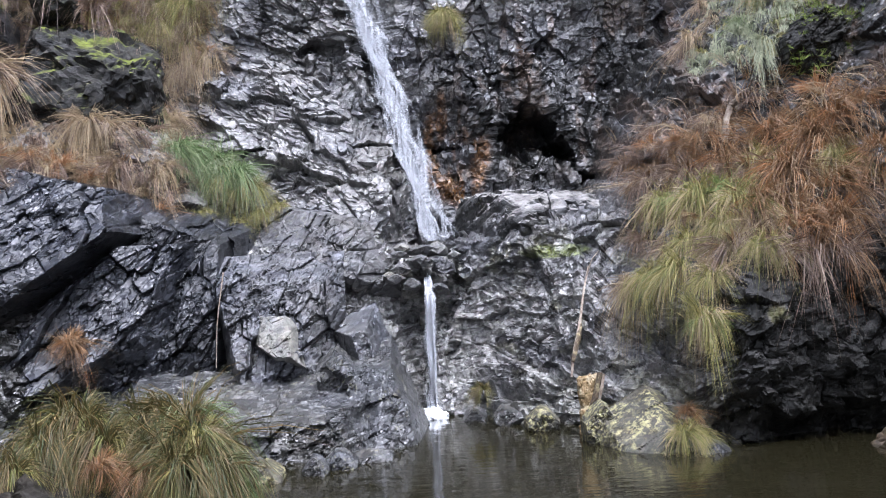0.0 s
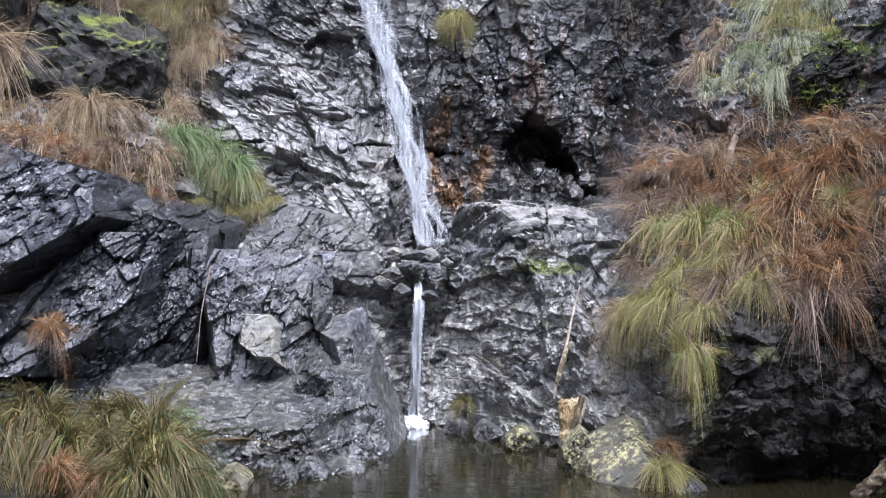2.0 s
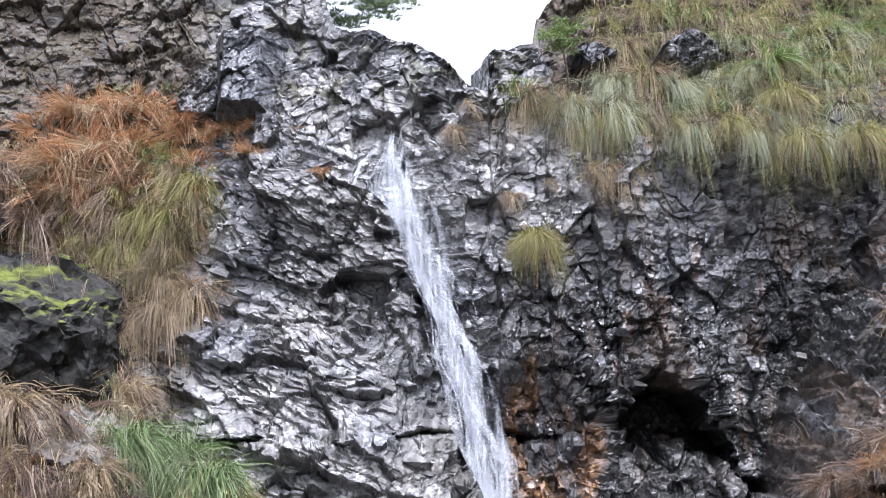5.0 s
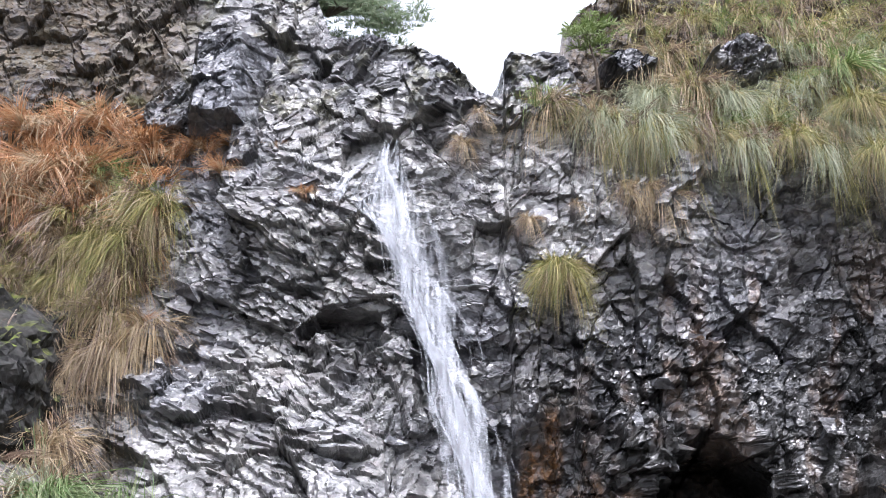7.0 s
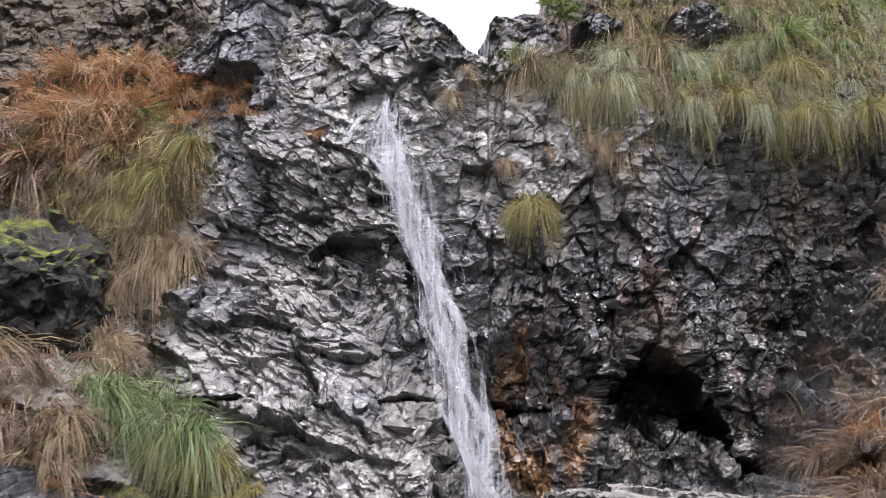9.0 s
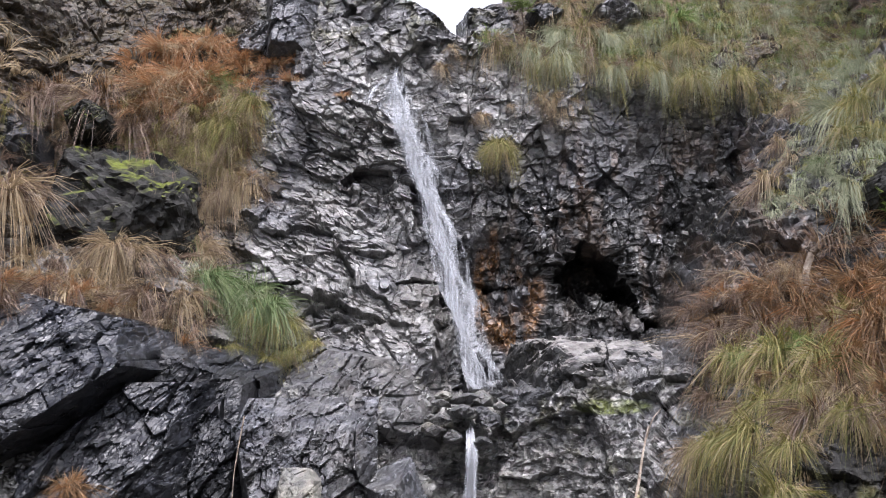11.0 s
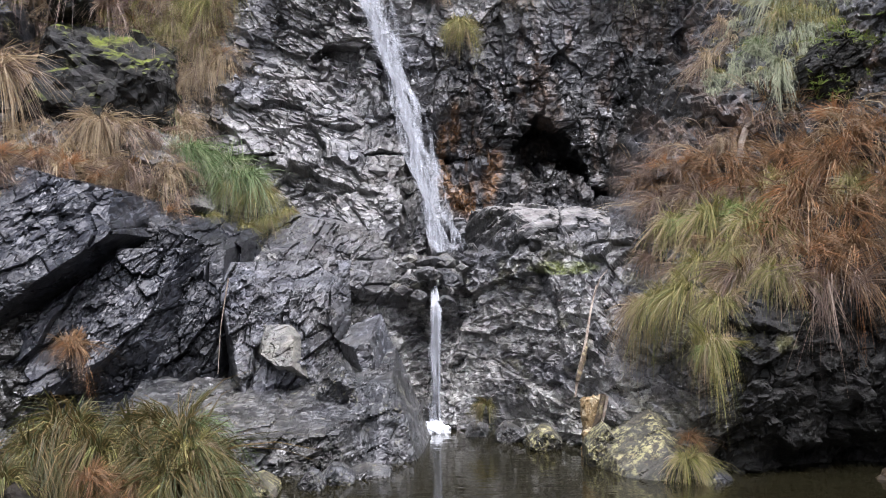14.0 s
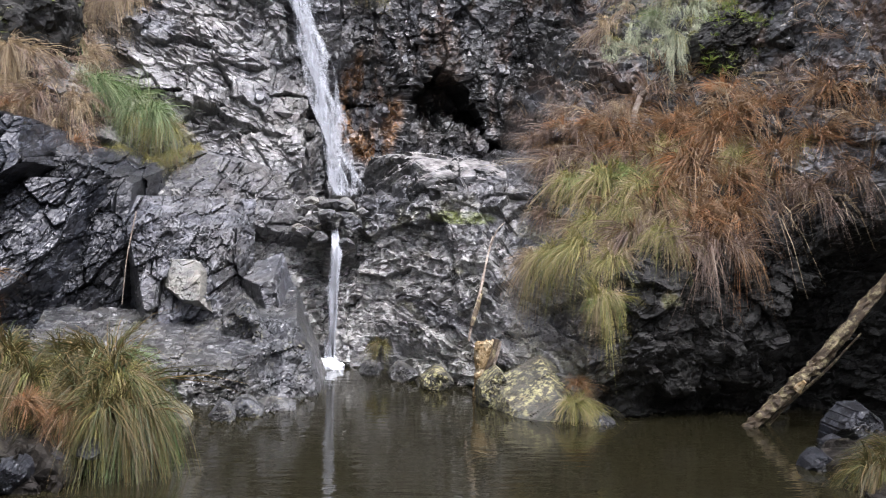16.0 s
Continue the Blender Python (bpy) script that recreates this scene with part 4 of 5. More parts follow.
for key, x, z, size in (("olive", 2.78, 2.16, 1.49), ("olive", 2.50, 2.13, 1.21), ("olive", 2.98, 2.09, 1.23), ("olive", 2.78, 1.87, 1.01), ("olive", 2.20, 1.42, 0.94), ("olive", 2.37, 1.51, 0.96), ("olive", 2.51, 1.42, 0.77), ("olive", 2.96, 1.68, 0.86), ("olive", 2.52, 1.75, 1.03),):
    tussock(key, x, z, size * rng.uniform(0.8, 1.1), turn=rng.uniform(-50, 50), group="grass tussocks on the right bank")
for key, x, z, size in (("straw", 2.59, 1.93, 1.05), ("straw", 3.00, 1.86, 0.88), ("straw", 2.10, 1.33, 0.85), ("straw", 2.60, 1.49, 0.77),):
    tussock(key, x, z, size * rng.uniform(0.8, 1.1), turn=rng.uniform(-50, 50), group="grass tussocks on the right bank")
for key, x, z, size in (("mauve", 2.34, 1.99, 0.78),):
    tussock(key, x, z, size * rng.uniform(0.8, 1.1), turn=rng.uniform(-50, 50), group="grass tussocks on the right bank")
for key, x, z, size in (("green", 2.91, 2.21, 0.84), ("green", 2.63, 2.15, 0.76), ("green", 2.39, 1.08, 0.57),):
    tussock(key, x, z, size * rng.uniform(0.8, 1.1), turn=rng.uniform(-50, 50), group="grass tussocks on the right bank")
for key, x, z, size in (("hang", 2.39, 1.08, 0.94), ("hang", 2.32, 1.05, 0.86),):
    tussock(key, x, z, size * rng.uniform(0.8, 1.1), turn=rng.uniform(-50, 50), group="grass tussocks on the right bank")
for key, x, z, size in (("rust", 2.93, 2.75, 1.22), ("rust", 3.14, 2.52, 1.33), ("rust", 3.46, 2.36, 1.54), ("rust", 3.78, 2.67, 1.56), ("rust", 3.72, 2.19, 1.48), ("rust", 3.33, 1.85, 1.45), ("rust", 3.13, 2.06, 1.31), ("rust", 3.98, 2.82, 1.35), ("rust", 3.48, 2.76, 1.18), ("rust", 3.65, 1.9, 1.1), ("olive", 3.4, 2.5, 0.9), ("olive", 3.85, 2.45, 0.9), ("rust", 4.2, 2.95, 1.25), ("rust", 4.5, 2.65, 1.25), ("rust", 4.12, 2.45, 1.25), ("olive", 4.35, 2.5, 0.9), ("mauve", 4.3, 2.15, 1.15), ("rust", 4.65, 3.1, 1.2), ("orange", 4.0, 3.1, 0.9), ("mauve", 4.6, 2.3, 1.1), ("straw", 3.1, 2.85, 0.8), ("orange", 2.95, 2.6, 0.9), ("orange", 2.7, 2.75, 0.7),):
    tussock(key, x, z, size * rng.uniform(0.8, 1.1), turn=rng.uniform(-50, 50), group="grass tussocks on the right bank")
for key, x, z, size in (("mauve", 2.40, 2.39, 1.02), ("mauve", 2.63, 2.66, 1.02), ("mauve", 2.46, 2.16, 1.00), ("mauve", 2.74, 2.42, 1.00), ("mauve", 3.18, 2.38, 0.95), ("mauve", 2.77, 1.68, 1.17), ("mauve", 3.07, 1.63, 1.13), ("mauve", 3.56, 1.57, 1.22), ("mauve", 3.34, 1.62, 1.13), ("mauve", 2.34, 2.61, 0.73), ("mauve", 2.25, 1.78, 0.98), ("mauve", 2.43, 1.68, 0.93), ("mauve", 2.98, 2.40, 0.97),):
    tussock(key, x, z, size * rng.uniform(0.8, 1.1), turn=rng.uniform(-50, 50), group="grass tussocks on the right bank")
for key, x, z, size in (("blue", 4.16, 4.99, 1.2), ("blue", 3.95, 4.6, 1.2), ("blue", 3.72, 4.2, 1.15), ("blue", 3.52, 3.86, 1.1), ("blue", 3.62, 3.7, 0.9), ("blue", 3.36, 3.58, 0.8), ("blue", 4.33, 5.15, 1.0), ("olive", 3.85, 4.3, 0.9), ("olive", 4.05, 4.65, 0.9), ("blue", 4.2, 4.45, 1.0), ("fresh", 3.6, 4.0, 0.8), ("olive", 4.3, 4.85, 0.9), ("mauve", 2.42, 2.62, 0.9), ("mauve", 2.6, 2.88, 0.8), ("orange", 2.55, 2.72, 0.6), ("mauve", 2.3, 2.3, 0.7),):
    tussock(key, x, z, size * rng.uniform(0.8, 1.1), turn=rng.uniform(-50, 50), group="grass tussocks on the right bank")
for key, x, z, size in (("straw", 3.72, 4.85, 0.92), ("straw", 3.49, 4.40, 0.90), ("straw", 3.23, 3.89, 1.11), ("straw", 3.47, 4.12, 0.86), ("straw", 3.00, 2.92, 0.67),):
    tussock(key, x, z, size * rng.uniform(0.8, 1.1), turn=rng.uniform(-50, 50), group="grass tussocks on the right bank")
for key, x, z, size in (("mauve", -4.74, 4.00, 1.69), ("mauve", -4.35, 2.74, 1.15), ("mauve", -3.61, 4.85, 1.35), ("mauve", -3.94, 5.20, 1.35), ("mauve", -3.35, 4.57, 1.35), ("mauve", -4.49, 5.29, 1.36), ("mauve", -4.67, 5.17, 1.20), ("mauve", -3.15, 2.60, 0.72),):
    tussock(key, x, z, size * rng.uniform(0.85, 1.2), turn=rng.uniform(-50, 50), group="grass tussocks on the left slope")
for key, x, z, size in (("straw", -3.39, 3.32, 1.38), ("straw", -2.47, 4.08, 0.81), ("straw", -2.87, 3.93, 0.81), ("straw", -2.95, 3.0, 0.8), ("mauve", -3.1, 2.85, 0.8), ("straw", -3.3, 2.95, 0.7), ("mauve", -2.75, 2.7, 0.7), ("straw", -2.26, 4.25, 0.67), ("straw", -2.74, 3.41, 0.78), ("straw", -3.16, 4.29, 1.08),):
    tussock(key, x, z, size * rng.uniform(0.85, 1.2), turn=rng.uniform(-50, 50), group="grass tussocks on the left slope")
for key, x, z, size in (("fresh", -1.98, 2.76, 1.1), ("olive", -1.80, 2.6, 0.8), ("fresh", -2.62, 3.05, 1.25), ("fresh", -2.38, 3.0, 1.35), ("fresh", -2.18, 2.9, 1.25), ("olive", -2.1, 2.75, 0.9), ("straw", -2.7, 2.85, 0.8),):
    tussock(key, x, z, size * rng.uniform(0.85, 1.2), turn=rng.uniform(-50, 50), group="grass tussocks on the left slope")
for key, x, z, size in (("orange", -2.71, 2.35, 0.73), ("orange", -4.33, 2.95, 0.82), ("orange", -3.97, 2.95, 0.71), ("orange", -3.65, 2.88, 0.71), ("orange", -3.37, 2.73, 0.72), ("orange", -3.34, 5.33, 1.09), ("orange", -3.01, 5.43, 1.09),):
    tussock(key, x, z, size * rng.uniform(0.85, 1.2), turn=rng.uniform(-50, 50), group="grass tussocks on the left slope")
for key, x, z, size in (("olive", -2.33, 2.34, 0.62), ("olive", -1.91, 2.21, 0.62), ("olive", -1.45, 2.38, 0.38), ("olive", -2.82, 4.62, 0.95), ("olive", -2.47, 4.88, 0.95), ("olive", -2.26, 5.15, 0.82), ("olive", -1.66, 2.3, 0.4),):
    tussock(key, x, z, size * rng.uniform(0.85, 1.2), turn=rng.uniform(-50, 50), group="grass tussocks on the left slope")
for key, x, z, size in (("orange", -3.32, 5.82, 1.09), ("orange", -3.03, 5.82, 1.01), ("orange", -2.74, 5.87, 0.93), ("orange", -2.46, 5.71, 0.75), ("orange", -3.08, 5.47, 0.99), ("orange", -3.33, 5.31, 0.97), ("orange", -3.18, 5.10, 0.97), ("orange", -2.85, 5.52, 0.91), ("orange", -1.98, 5.63, 0.66), ("orange", -2.15, 5.60, 0.66), ("orange", -1.76, 5.63, 0.49), ("orange", -1.46, 5.60, 0.24), ("orange", -1.21, 5.19, 0.31), ("orange", -2.36, 4.28, 0.46), ("orange", -1.81, 5.40, 0.48),):
    tussock(key, x, z, size * rng.uniform(0.75, 1.05), turn=rng.uniform(-50, 50), group="bracken and grass of the upper slope")
for key, x, z, size in (("olive", -2.43, 5.22, 0.69), ("olive", -2.69, 4.92, 0.76), ("olive", -3.14, 4.72, 0.75), ("olive", -2.90, 4.63, 0.71),):
    tussock(key, x, z, size * rng.uniform(0.75, 1.05), turn=rng.uniform(-50, 50), group="bracken and grass of the upper slope")
for key, x, z, size in (("green", -2.54, 5.37, 0.65), ("green", -2.34, 5.26, 0.57), ("green", -2.72, 5.47, 0.66),):
    tussock(key, x, z, size * rng.uniform(0.75, 1.05), turn=rng.uniform(-50, 50), group="bracken and grass of the upper slope")
for key, x, z, size in (("straw", -2.93, 4.89, 0.76), ("straw", -2.50, 4.74, 0.63), ("straw", -2.28, 5.03, 0.56),):
    tussock(key, x, z, size * rng.uniform(0.75, 1.05), turn=rng.uniform(-50, 50), group="bracken and grass of the upper slope")
for key, x, z, size in (("mauve", -2.74, 4.63, 0.79), ("mauve", -3.09, 4.93, 0.76), ("mauve", -2.34, 4.81, 0.63),):
    tussock(key, x, z, size * rng.uniform(0.75, 1.05), turn=rng.uniform(-50, 50), group="bracken and grass of the upper slope")
for key, x, z, size in (("mauve", -3.24, 4.47, 1.02), ("mauve", -2.95, 4.06, 0.93), ("mauve", -2.93, 3.71, 0.89), ("mauve", -2.63, 3.16, 0.69), ("mauve", -2.48, 4.61, 0.86),):
    tussock(key, x, z, size * rng.uniform(0.75, 1.05), turn=rng.uniform(-50, 50), group="bracken and grass of the upper slope")
for key, x, z, size in (("straw", -2.69, 4.00, 0.76), ("straw", -2.69, 3.47, 0.80), ("straw", -2.54, 4.37, 0.78),):
    tussock(key, x, z, size * rng.uniform(0.75, 1.05), turn=rng.uniform(-50, 50), group="bracken and grass of the upper slope")
for key, x, z, size in (("straw", 1.12, 5.14, 0.54), ("straw", 1.00, 5.10, 0.46), ("straw", 1.23, 5.08, 0.46), ("straw", 0.65, 5.03, 0.23), ("straw", 0.33, 4.91, 0.30), ("straw", -0.11, 5.48, 0.31), ("straw", 0.01, 5.68, 0.31),):
    tussock(key, x, z, size * rng.uniform(0.85, 1.2), turn=rng.uniform(-50, 50), group="tufts on the cliff")
for key, x, z, size in (("olive", 0.50, 4.57, 0.64), ("olive", 0.56, 4.53, 0.52),):
    tussock(key, x, z, size * rng.uniform(0.85, 1.2), turn=rng.uniform(-50, 50), group="tufts on the cliff")
for key, x, y, z, s in (("deepgreen", -1.72, 8.25, 0.68, 1.15), ("deepgreen", -1.6, 8.1, 0.55, 1.2), ("deep", -1.85, 8.0, 0.5, 1.1), ("deep", -1.68, 7.8, 0.42, 1.05), ("deep", -2.0, 8.3, 0.7, 1.0), ("deep", -2.45, 8.2, 0.74, 1.1),
                        ("deep", -2.25, 8.0, 0.62, 1.0), ("deep", -2.6, 8.0, 0.6, 1.0), ("rust", -2.2, 7.75, 0.48, 0.6), ("rust", -1.95, 7.75, 0.42, 0.5), ("deep", -2.75, 7.6, 0.5, 0.9), ("deepgreen", -1.5, 7.9, 0.4, 0.95), ("olive", -1.62, 8.05, 0.6, 0.8), ("straw", -3.43, 12.98, 3.36, 1.05), ("straw", -3.25, 13.0, 3.3, 0.8), ("straw", -4.55, 12.95, 3.95, 1.6), ("mauve", -4.75, 12.9, 3.9, 1.5),
                        ("deep", 3.75, 7.4, 0.12, 0.8), ("deepgreen", 3.95, 7.5, 0.2, 0.8), ("rust", 4.05, 7.3, 0.2, 0.5), ("olive", 2.14, 9.75, 0.16, 0.7), ("rust", 2.2, 9.95, 0.3, 0.45), ("deep", 0.62, 12.1, 0.35, 0.4), ("rust", -3.36, 11.5, 1.08, 0.75), ("mauve", -3.33, 11.48, 1.0, 0.6)):
    tussock(key, x, z, s, y, rng.uniform(-50, 50), "grass tussocks beside the pool")


def sward(name, label, material, inside, count, length, seed, box, droop=1.0, each=64, spread=1.3, forward=0.35, width=0.0066, lock=13):
    """Close grass over a slope: many small clumps in one mesh."""
    rng = np.random.default_rng(seed)
    vs, fs, total = [], [], 0
    x, z = rng.uniform(box[0], box[1], count * 6), rng.uniform(box[2], box[3], count * 6)
    keep = inside(x, z)
    x, z = x[keep][:count], z[keep][:count]
    y = broad(x, z) - 0.03
    for i in range(len(x)):
        v, f = blades(rng, each, length * rng.uniform(0.7, 1.25), 0.10, spread, droop, width, forward, lock)
        vs.append(v + np.array([x[i], y[i], z[i]]))
        fs.append(f + total)
        total += len(v)
    return tagged(new(name, mesh_np(name, np.concatenate(vs), np.concatenate(fs), material)), label, "grass", kind="stuff")


def brow(x, z):
    edge = np.interp(x, [0.2, 0.5, 0.9, 1.5, 2.1, 2.6, 3.2, 3.6], [5.8, 5.58, 5.5, 5.4, 5.34, 5.18, 5.2, 4.75])
    gap = (np.hypot((x - 1.08) / 0.24, (z - 6.1) / 0.13) > 1) & (np.hypot((x - 1.92) / 0.3, (z - 6.13) / 0.2) > 1) & ((x > 1.15) | (z < 6.0))
    return (z > edge + 0.06) & (z < skyline(x)) & gap


def slope(x, z):
    edge = np.interp(z, [2.3, 2.7, 3.2, 4.0, 4.8, 5.4, 6.0], [-2.35, -2.5, -2.65, -2.55, -2.35, -2.15, -2.7])
    return (x < edge) & ~((np.abs(x + 3.9) < 0.75) & (np.abs(z - 3.8) < 0.45))


sward("brow_grass", "olive grass covering the brow of the cliff", OLIVE, brow, 200, 0.3, 21, (0.2, 5.2, 4.6, 7.4), 1.4, width=0.0045, lock=5, each=90)
sward("brow_straw", "dry straw grass among the brow grass", STRAW, brow, 80, 0.32, 22, (0.2, 5.2, 4.6, 7.4), 1.5, width=0.0045, lock=5, each=90)
sward("brow_blue_grass", "bluish soft grass along the brow", BLUE, brow, 150, 0.3, 23, (1.0, 5.2, 4.6, 6.4), 1.5, width=0.0045, lock=5, each=90)
sward("brow_green_grass", "fresh yellow-green grass on the brow", GREEN, brow, 90, 0.26, 24, (0.2, 5.2, 5.2, 7.0), width=0.0045, lock=5, each=90)
sward("brow_heath", "purplish dry heath among the brow grass", MAUVE, brow, 90, 0.28, 35, (0.2, 5.2, 4.6, 7.4), 1.2, width=0.0045, lock=5, each=90)
for i in range(17):
    x = 0.5 + 0.165 * i
    z = float(np.interp(x, [0.2, 0.5, 0.9, 1.5, 2.1, 2.6, 3.2, 3.6], [5.8, 5.58, 5.5, 5.4, 5.34, 5.18, 5.2, 4.75])) + rng.uniform(0.06, 0.22)
    tussock(("straw", "olive", "blue", "mauve", "olive", "blue")[i % 6], x, z, rng.uniform(0.55, 0.8), turn=rng.uniform(-40, 40), group="tussocks along the brow")
for i in range(26):
    x, z = rng.uniform(0.7, 3.0), rng.uniform(5.55, 6.7)
    if brow(np.array([x]), np.array([z]))[0]:
        tussock(("olive", "blue", "mauve", "green", "straw", "blue")[i % 6], x, z, rng.uniform(0.5, 0.85), turn=rng.uniform(-40, 40), group="tussocks on the brow slope")
sward("slope_dry_grass", "faded dry grass on the slope", MAUVE, slope, 170, 0.34, 25, (-5.3, -2.2, 2.4, 5.3))
sward("slope_straw", "straw grass on the slope", STRAW, slope, 150, 0.3, 26, (-5.3, -2.2, 2.4, 5.4))
sward("slope_bracken", "dead orange bracken on the slope", ORANGE, slope, 70, 0.3, 27, (-3.7, -2.2, 5.0, 5.9), 0.7)
sward("slope_olive_grass", "olive grass on the slope", OLIVE, slope, 90, 0.3, 28, (-5.3, -2.2, 3.4, 5.2))
sward("bank_blue_grass", "soft bluish grass hanging down the gully", BLUE, lambda x, z: np.abs(x - 3.05 - 0.6 * (z - 3.0)) < 0.32, 110, 0.3, 33, (2.7, 4.8, 3.5, 5.6), 1.6, 70, 0.9, 1.2)
sward("gully_olive_grass", "yellowish grass in the gully", OLIVE, lambda x, z: np.abs(x - 3.05 - 0.62 * (z - 3.0)) < 0.42, 70, 0.26, 34, (2.7, 4.8, 3.6, 5.6), 1.6, 60, 0.9, 1.2)
sward("bank_straw", "long pale straw blades over the bank", STRAW, lambda x, z: (z > 1.5 + 0.1 * x) & (z < 1.1 + 0.75 * x) & (x > 2.3) & ~((np.abs(x - 4.05) < 0.5) & (np.abs(z - 3.85) < 0.5)), 70, 0.5, 31, (2.3, 5.0, 1.6, 4.2), 1.0, 16, 1.4)
sward("slope_pale_straw", "long pale straw blades over the slope", STRAW, slope, 150, 0.42, 32, (-5.3, -2.2, 2.7, 5.8), 0.9, 24, 1.4)
sward("bank_heath", "tangled brown heath on the bank", MAUVE, lambda x, z: (z > 1.5 + 0.1 * x) & (z < 1.0 + 0.75 * x) & (x > 2.35) & ~((np.abs(x - 4.05) < 0.5) & (np.abs(z - 3.85) < 0.5)), 90, 0.34, 29, (2.3, 5.2, 1.6, 4.2), 0.9, 46, 1.4)
sward("bank_bracken", "rusty bracken on the bank", RUST, lambda x, z: (z > 1.6 + 0.1 * x) & (z < 0.8 + 0.75 * x) & (x > 2.5) & ~((np.abs(x - 4.05) < 0.5) & (np.abs(z - 3.85) < 0.5)), 80, 0.42, 30, (2.4, 5.2, 1.7, 4.0), 0.9, 46, 1.4)


# ---- falling water ----
white_water, n, l, b = nodes_of("white_falling_water")
b.inputs["Base Color"].default_value = (0.72, 0.75, 0.80, 1)
b.inputs["Roughness"].default_value = 0.25
clear = n.new("ShaderNodeBsdfTransparent")
both = n.new("ShaderNodeMixShader")
streak_pos = n.new("ShaderNodeMapping")
streak_pos.inputs["Scale"].default_value = (38, 38, 1.2)
l.new(n.new("ShaderNodeNewGeometry").outputs["Position"], streak_pos.inputs[0])
l.new(ramp_node(n, l, noise_node(n, l, 1.0, 4, 0.6, streak_pos.outputs[0]).outputs[0], ((0.38, 0.015), (0.68, 0.33))).outputs[0], both.inputs[0])
l.new(clear.outputs[0], both.inputs[1])
l.new(b.outputs[0], both.inputs[2])
l.new(both.outputs[0], n["Material Output"].inputs[0])


def strands(name, course, count, seed, length, width):
    """Thin falling streaks along a course of (height, x, half width, y)."""
    rng = np.random.default_rng(seed)
    zs, xs, ws, ys = (np.array(c)[::-1] for c in zip(*course))
    z0 = rng.uniform(zs[0] + 0.02, zs[-1], count)
    off, size = np.clip(rng.normal(0, 0.5, count), -1.4, 1.4), length * rng.uniform(0.3, 1.2, count)
    w, deep = width * rng.uniform(0.4, 1.5, count), rng.uniform(-0.06, 0.04, count)
    rows = []
    for s, k in ((0, 0.1), (0.3, 1.0), (0.65, 0.9), (1.0, 0.1)):
        z = np.maximum(z0 - size * s, zs[0])
        x = np.interp(z, zs, xs) + (off + 0.5 * np.sin(z * 9 + off * 3) * value_noise(z * 6, off * 2, seed)) * np.interp(z, zs, ws)
        y = np.interp(z, zs, ys) + deep
        rows += [np.stack([x - w * k / 2, y, z], -1), np.stack([x + w * k / 2, y, z], -1)]
    quad = np.array([[0, 1, 3, 2], [2, 3, 5, 4], [4, 5, 7, 6]])
    return mesh_np(name, np.stack(rows, 1).reshape(-1, 3), (np.arange(count)[:, None, None] * 8 + quad[None]).reshape(-1, 4), white_water, True)


UPPER = ((5.44, -0.58, 0.05, 13.85), (5.3, -0.60, 0.10, 13.8), (5.12, -0.64, 0.17, 13.8), (4.95, -0.61, 0.15, 13.8), (4.8, -0.57, 0.09, 13.75), (4.4, -0.44, 0.09, 13.75), (3.9, -0.26, 0.085, 13.7), (3.4, -0.13, 0.08, 13.65), (3.0, -0.04, 0.08, 13.6), (1.9, 0.24, 0.10, 13.5))
MIST = ((5.25, -0.55, 0.16, 13.75), (4.8, -0.48, 0.17, 13.7), (4.4, -0.36, 0.16, 13.7), (3.9, -0.18, 0.15, 13.65), (3.4, -0.05, 0.14, 13.6), (2.6, 0.12, 0.14, 13.5), (1.92, 0.29, 0.19, 13.4))
SIDE = ((5.35, -0.68, 0.02, 13.85), (5.15, -0.86, 0.03, 13.8), (5.0, -0.93, 0.04, 13.75))
LOWER = ((1.56, 0.15, 0.03, 12.95), (1.42, 0.14, 0.035, 12.72), (1.29, 0.14, 0.04, 12.62), (0.5, 0.13, 0.035, 12.68), (0.0, 0.12, 0.05, 12.72))
upper_fall = empty("upper_waterfall", pose(0, 0, 0), "white waterfall sliding down the cliff face", "waterfall")
part("water_sheet", strands("water_sheet", UPPER, 1500, 3, 0.45, 0.008), upper_fall)["kind"] = "stuff"
part("veil", strands("veil", UPPER, 60, 13, 0.9, 0.05), upper_fall)["kind"] = "stuff"
part("spray", strands("spray", MIST, 55, 15, 0.8, 0.07), upper_fall, "thin drifting spray")["kind"] = "stuff"
part("spray_streak", strands("spray_streak", MIST, 420, 16, 0.16, 0.005), upper_fall)["kind"] = "stuff"
part("side_trickle", strands("side_trickle", SIDE, 90, 17, 0.2, 0.008), upper_fall)["kind"] = "stuff"
lower_fall = empty("lower_waterfall", pose(0, 0, 0), "thin white waterfall dropping into the pool", "waterfall")
part("veil", strands("veil", LOWER, 70, 14, 0.7, 0.05), lower_fall)["kind"] = "stuff"
part("water_sheet", strands("water_sheet", LOWER, 1300, 4, 0.35, 0.011), lower_fall)["kind"] = "stuff"


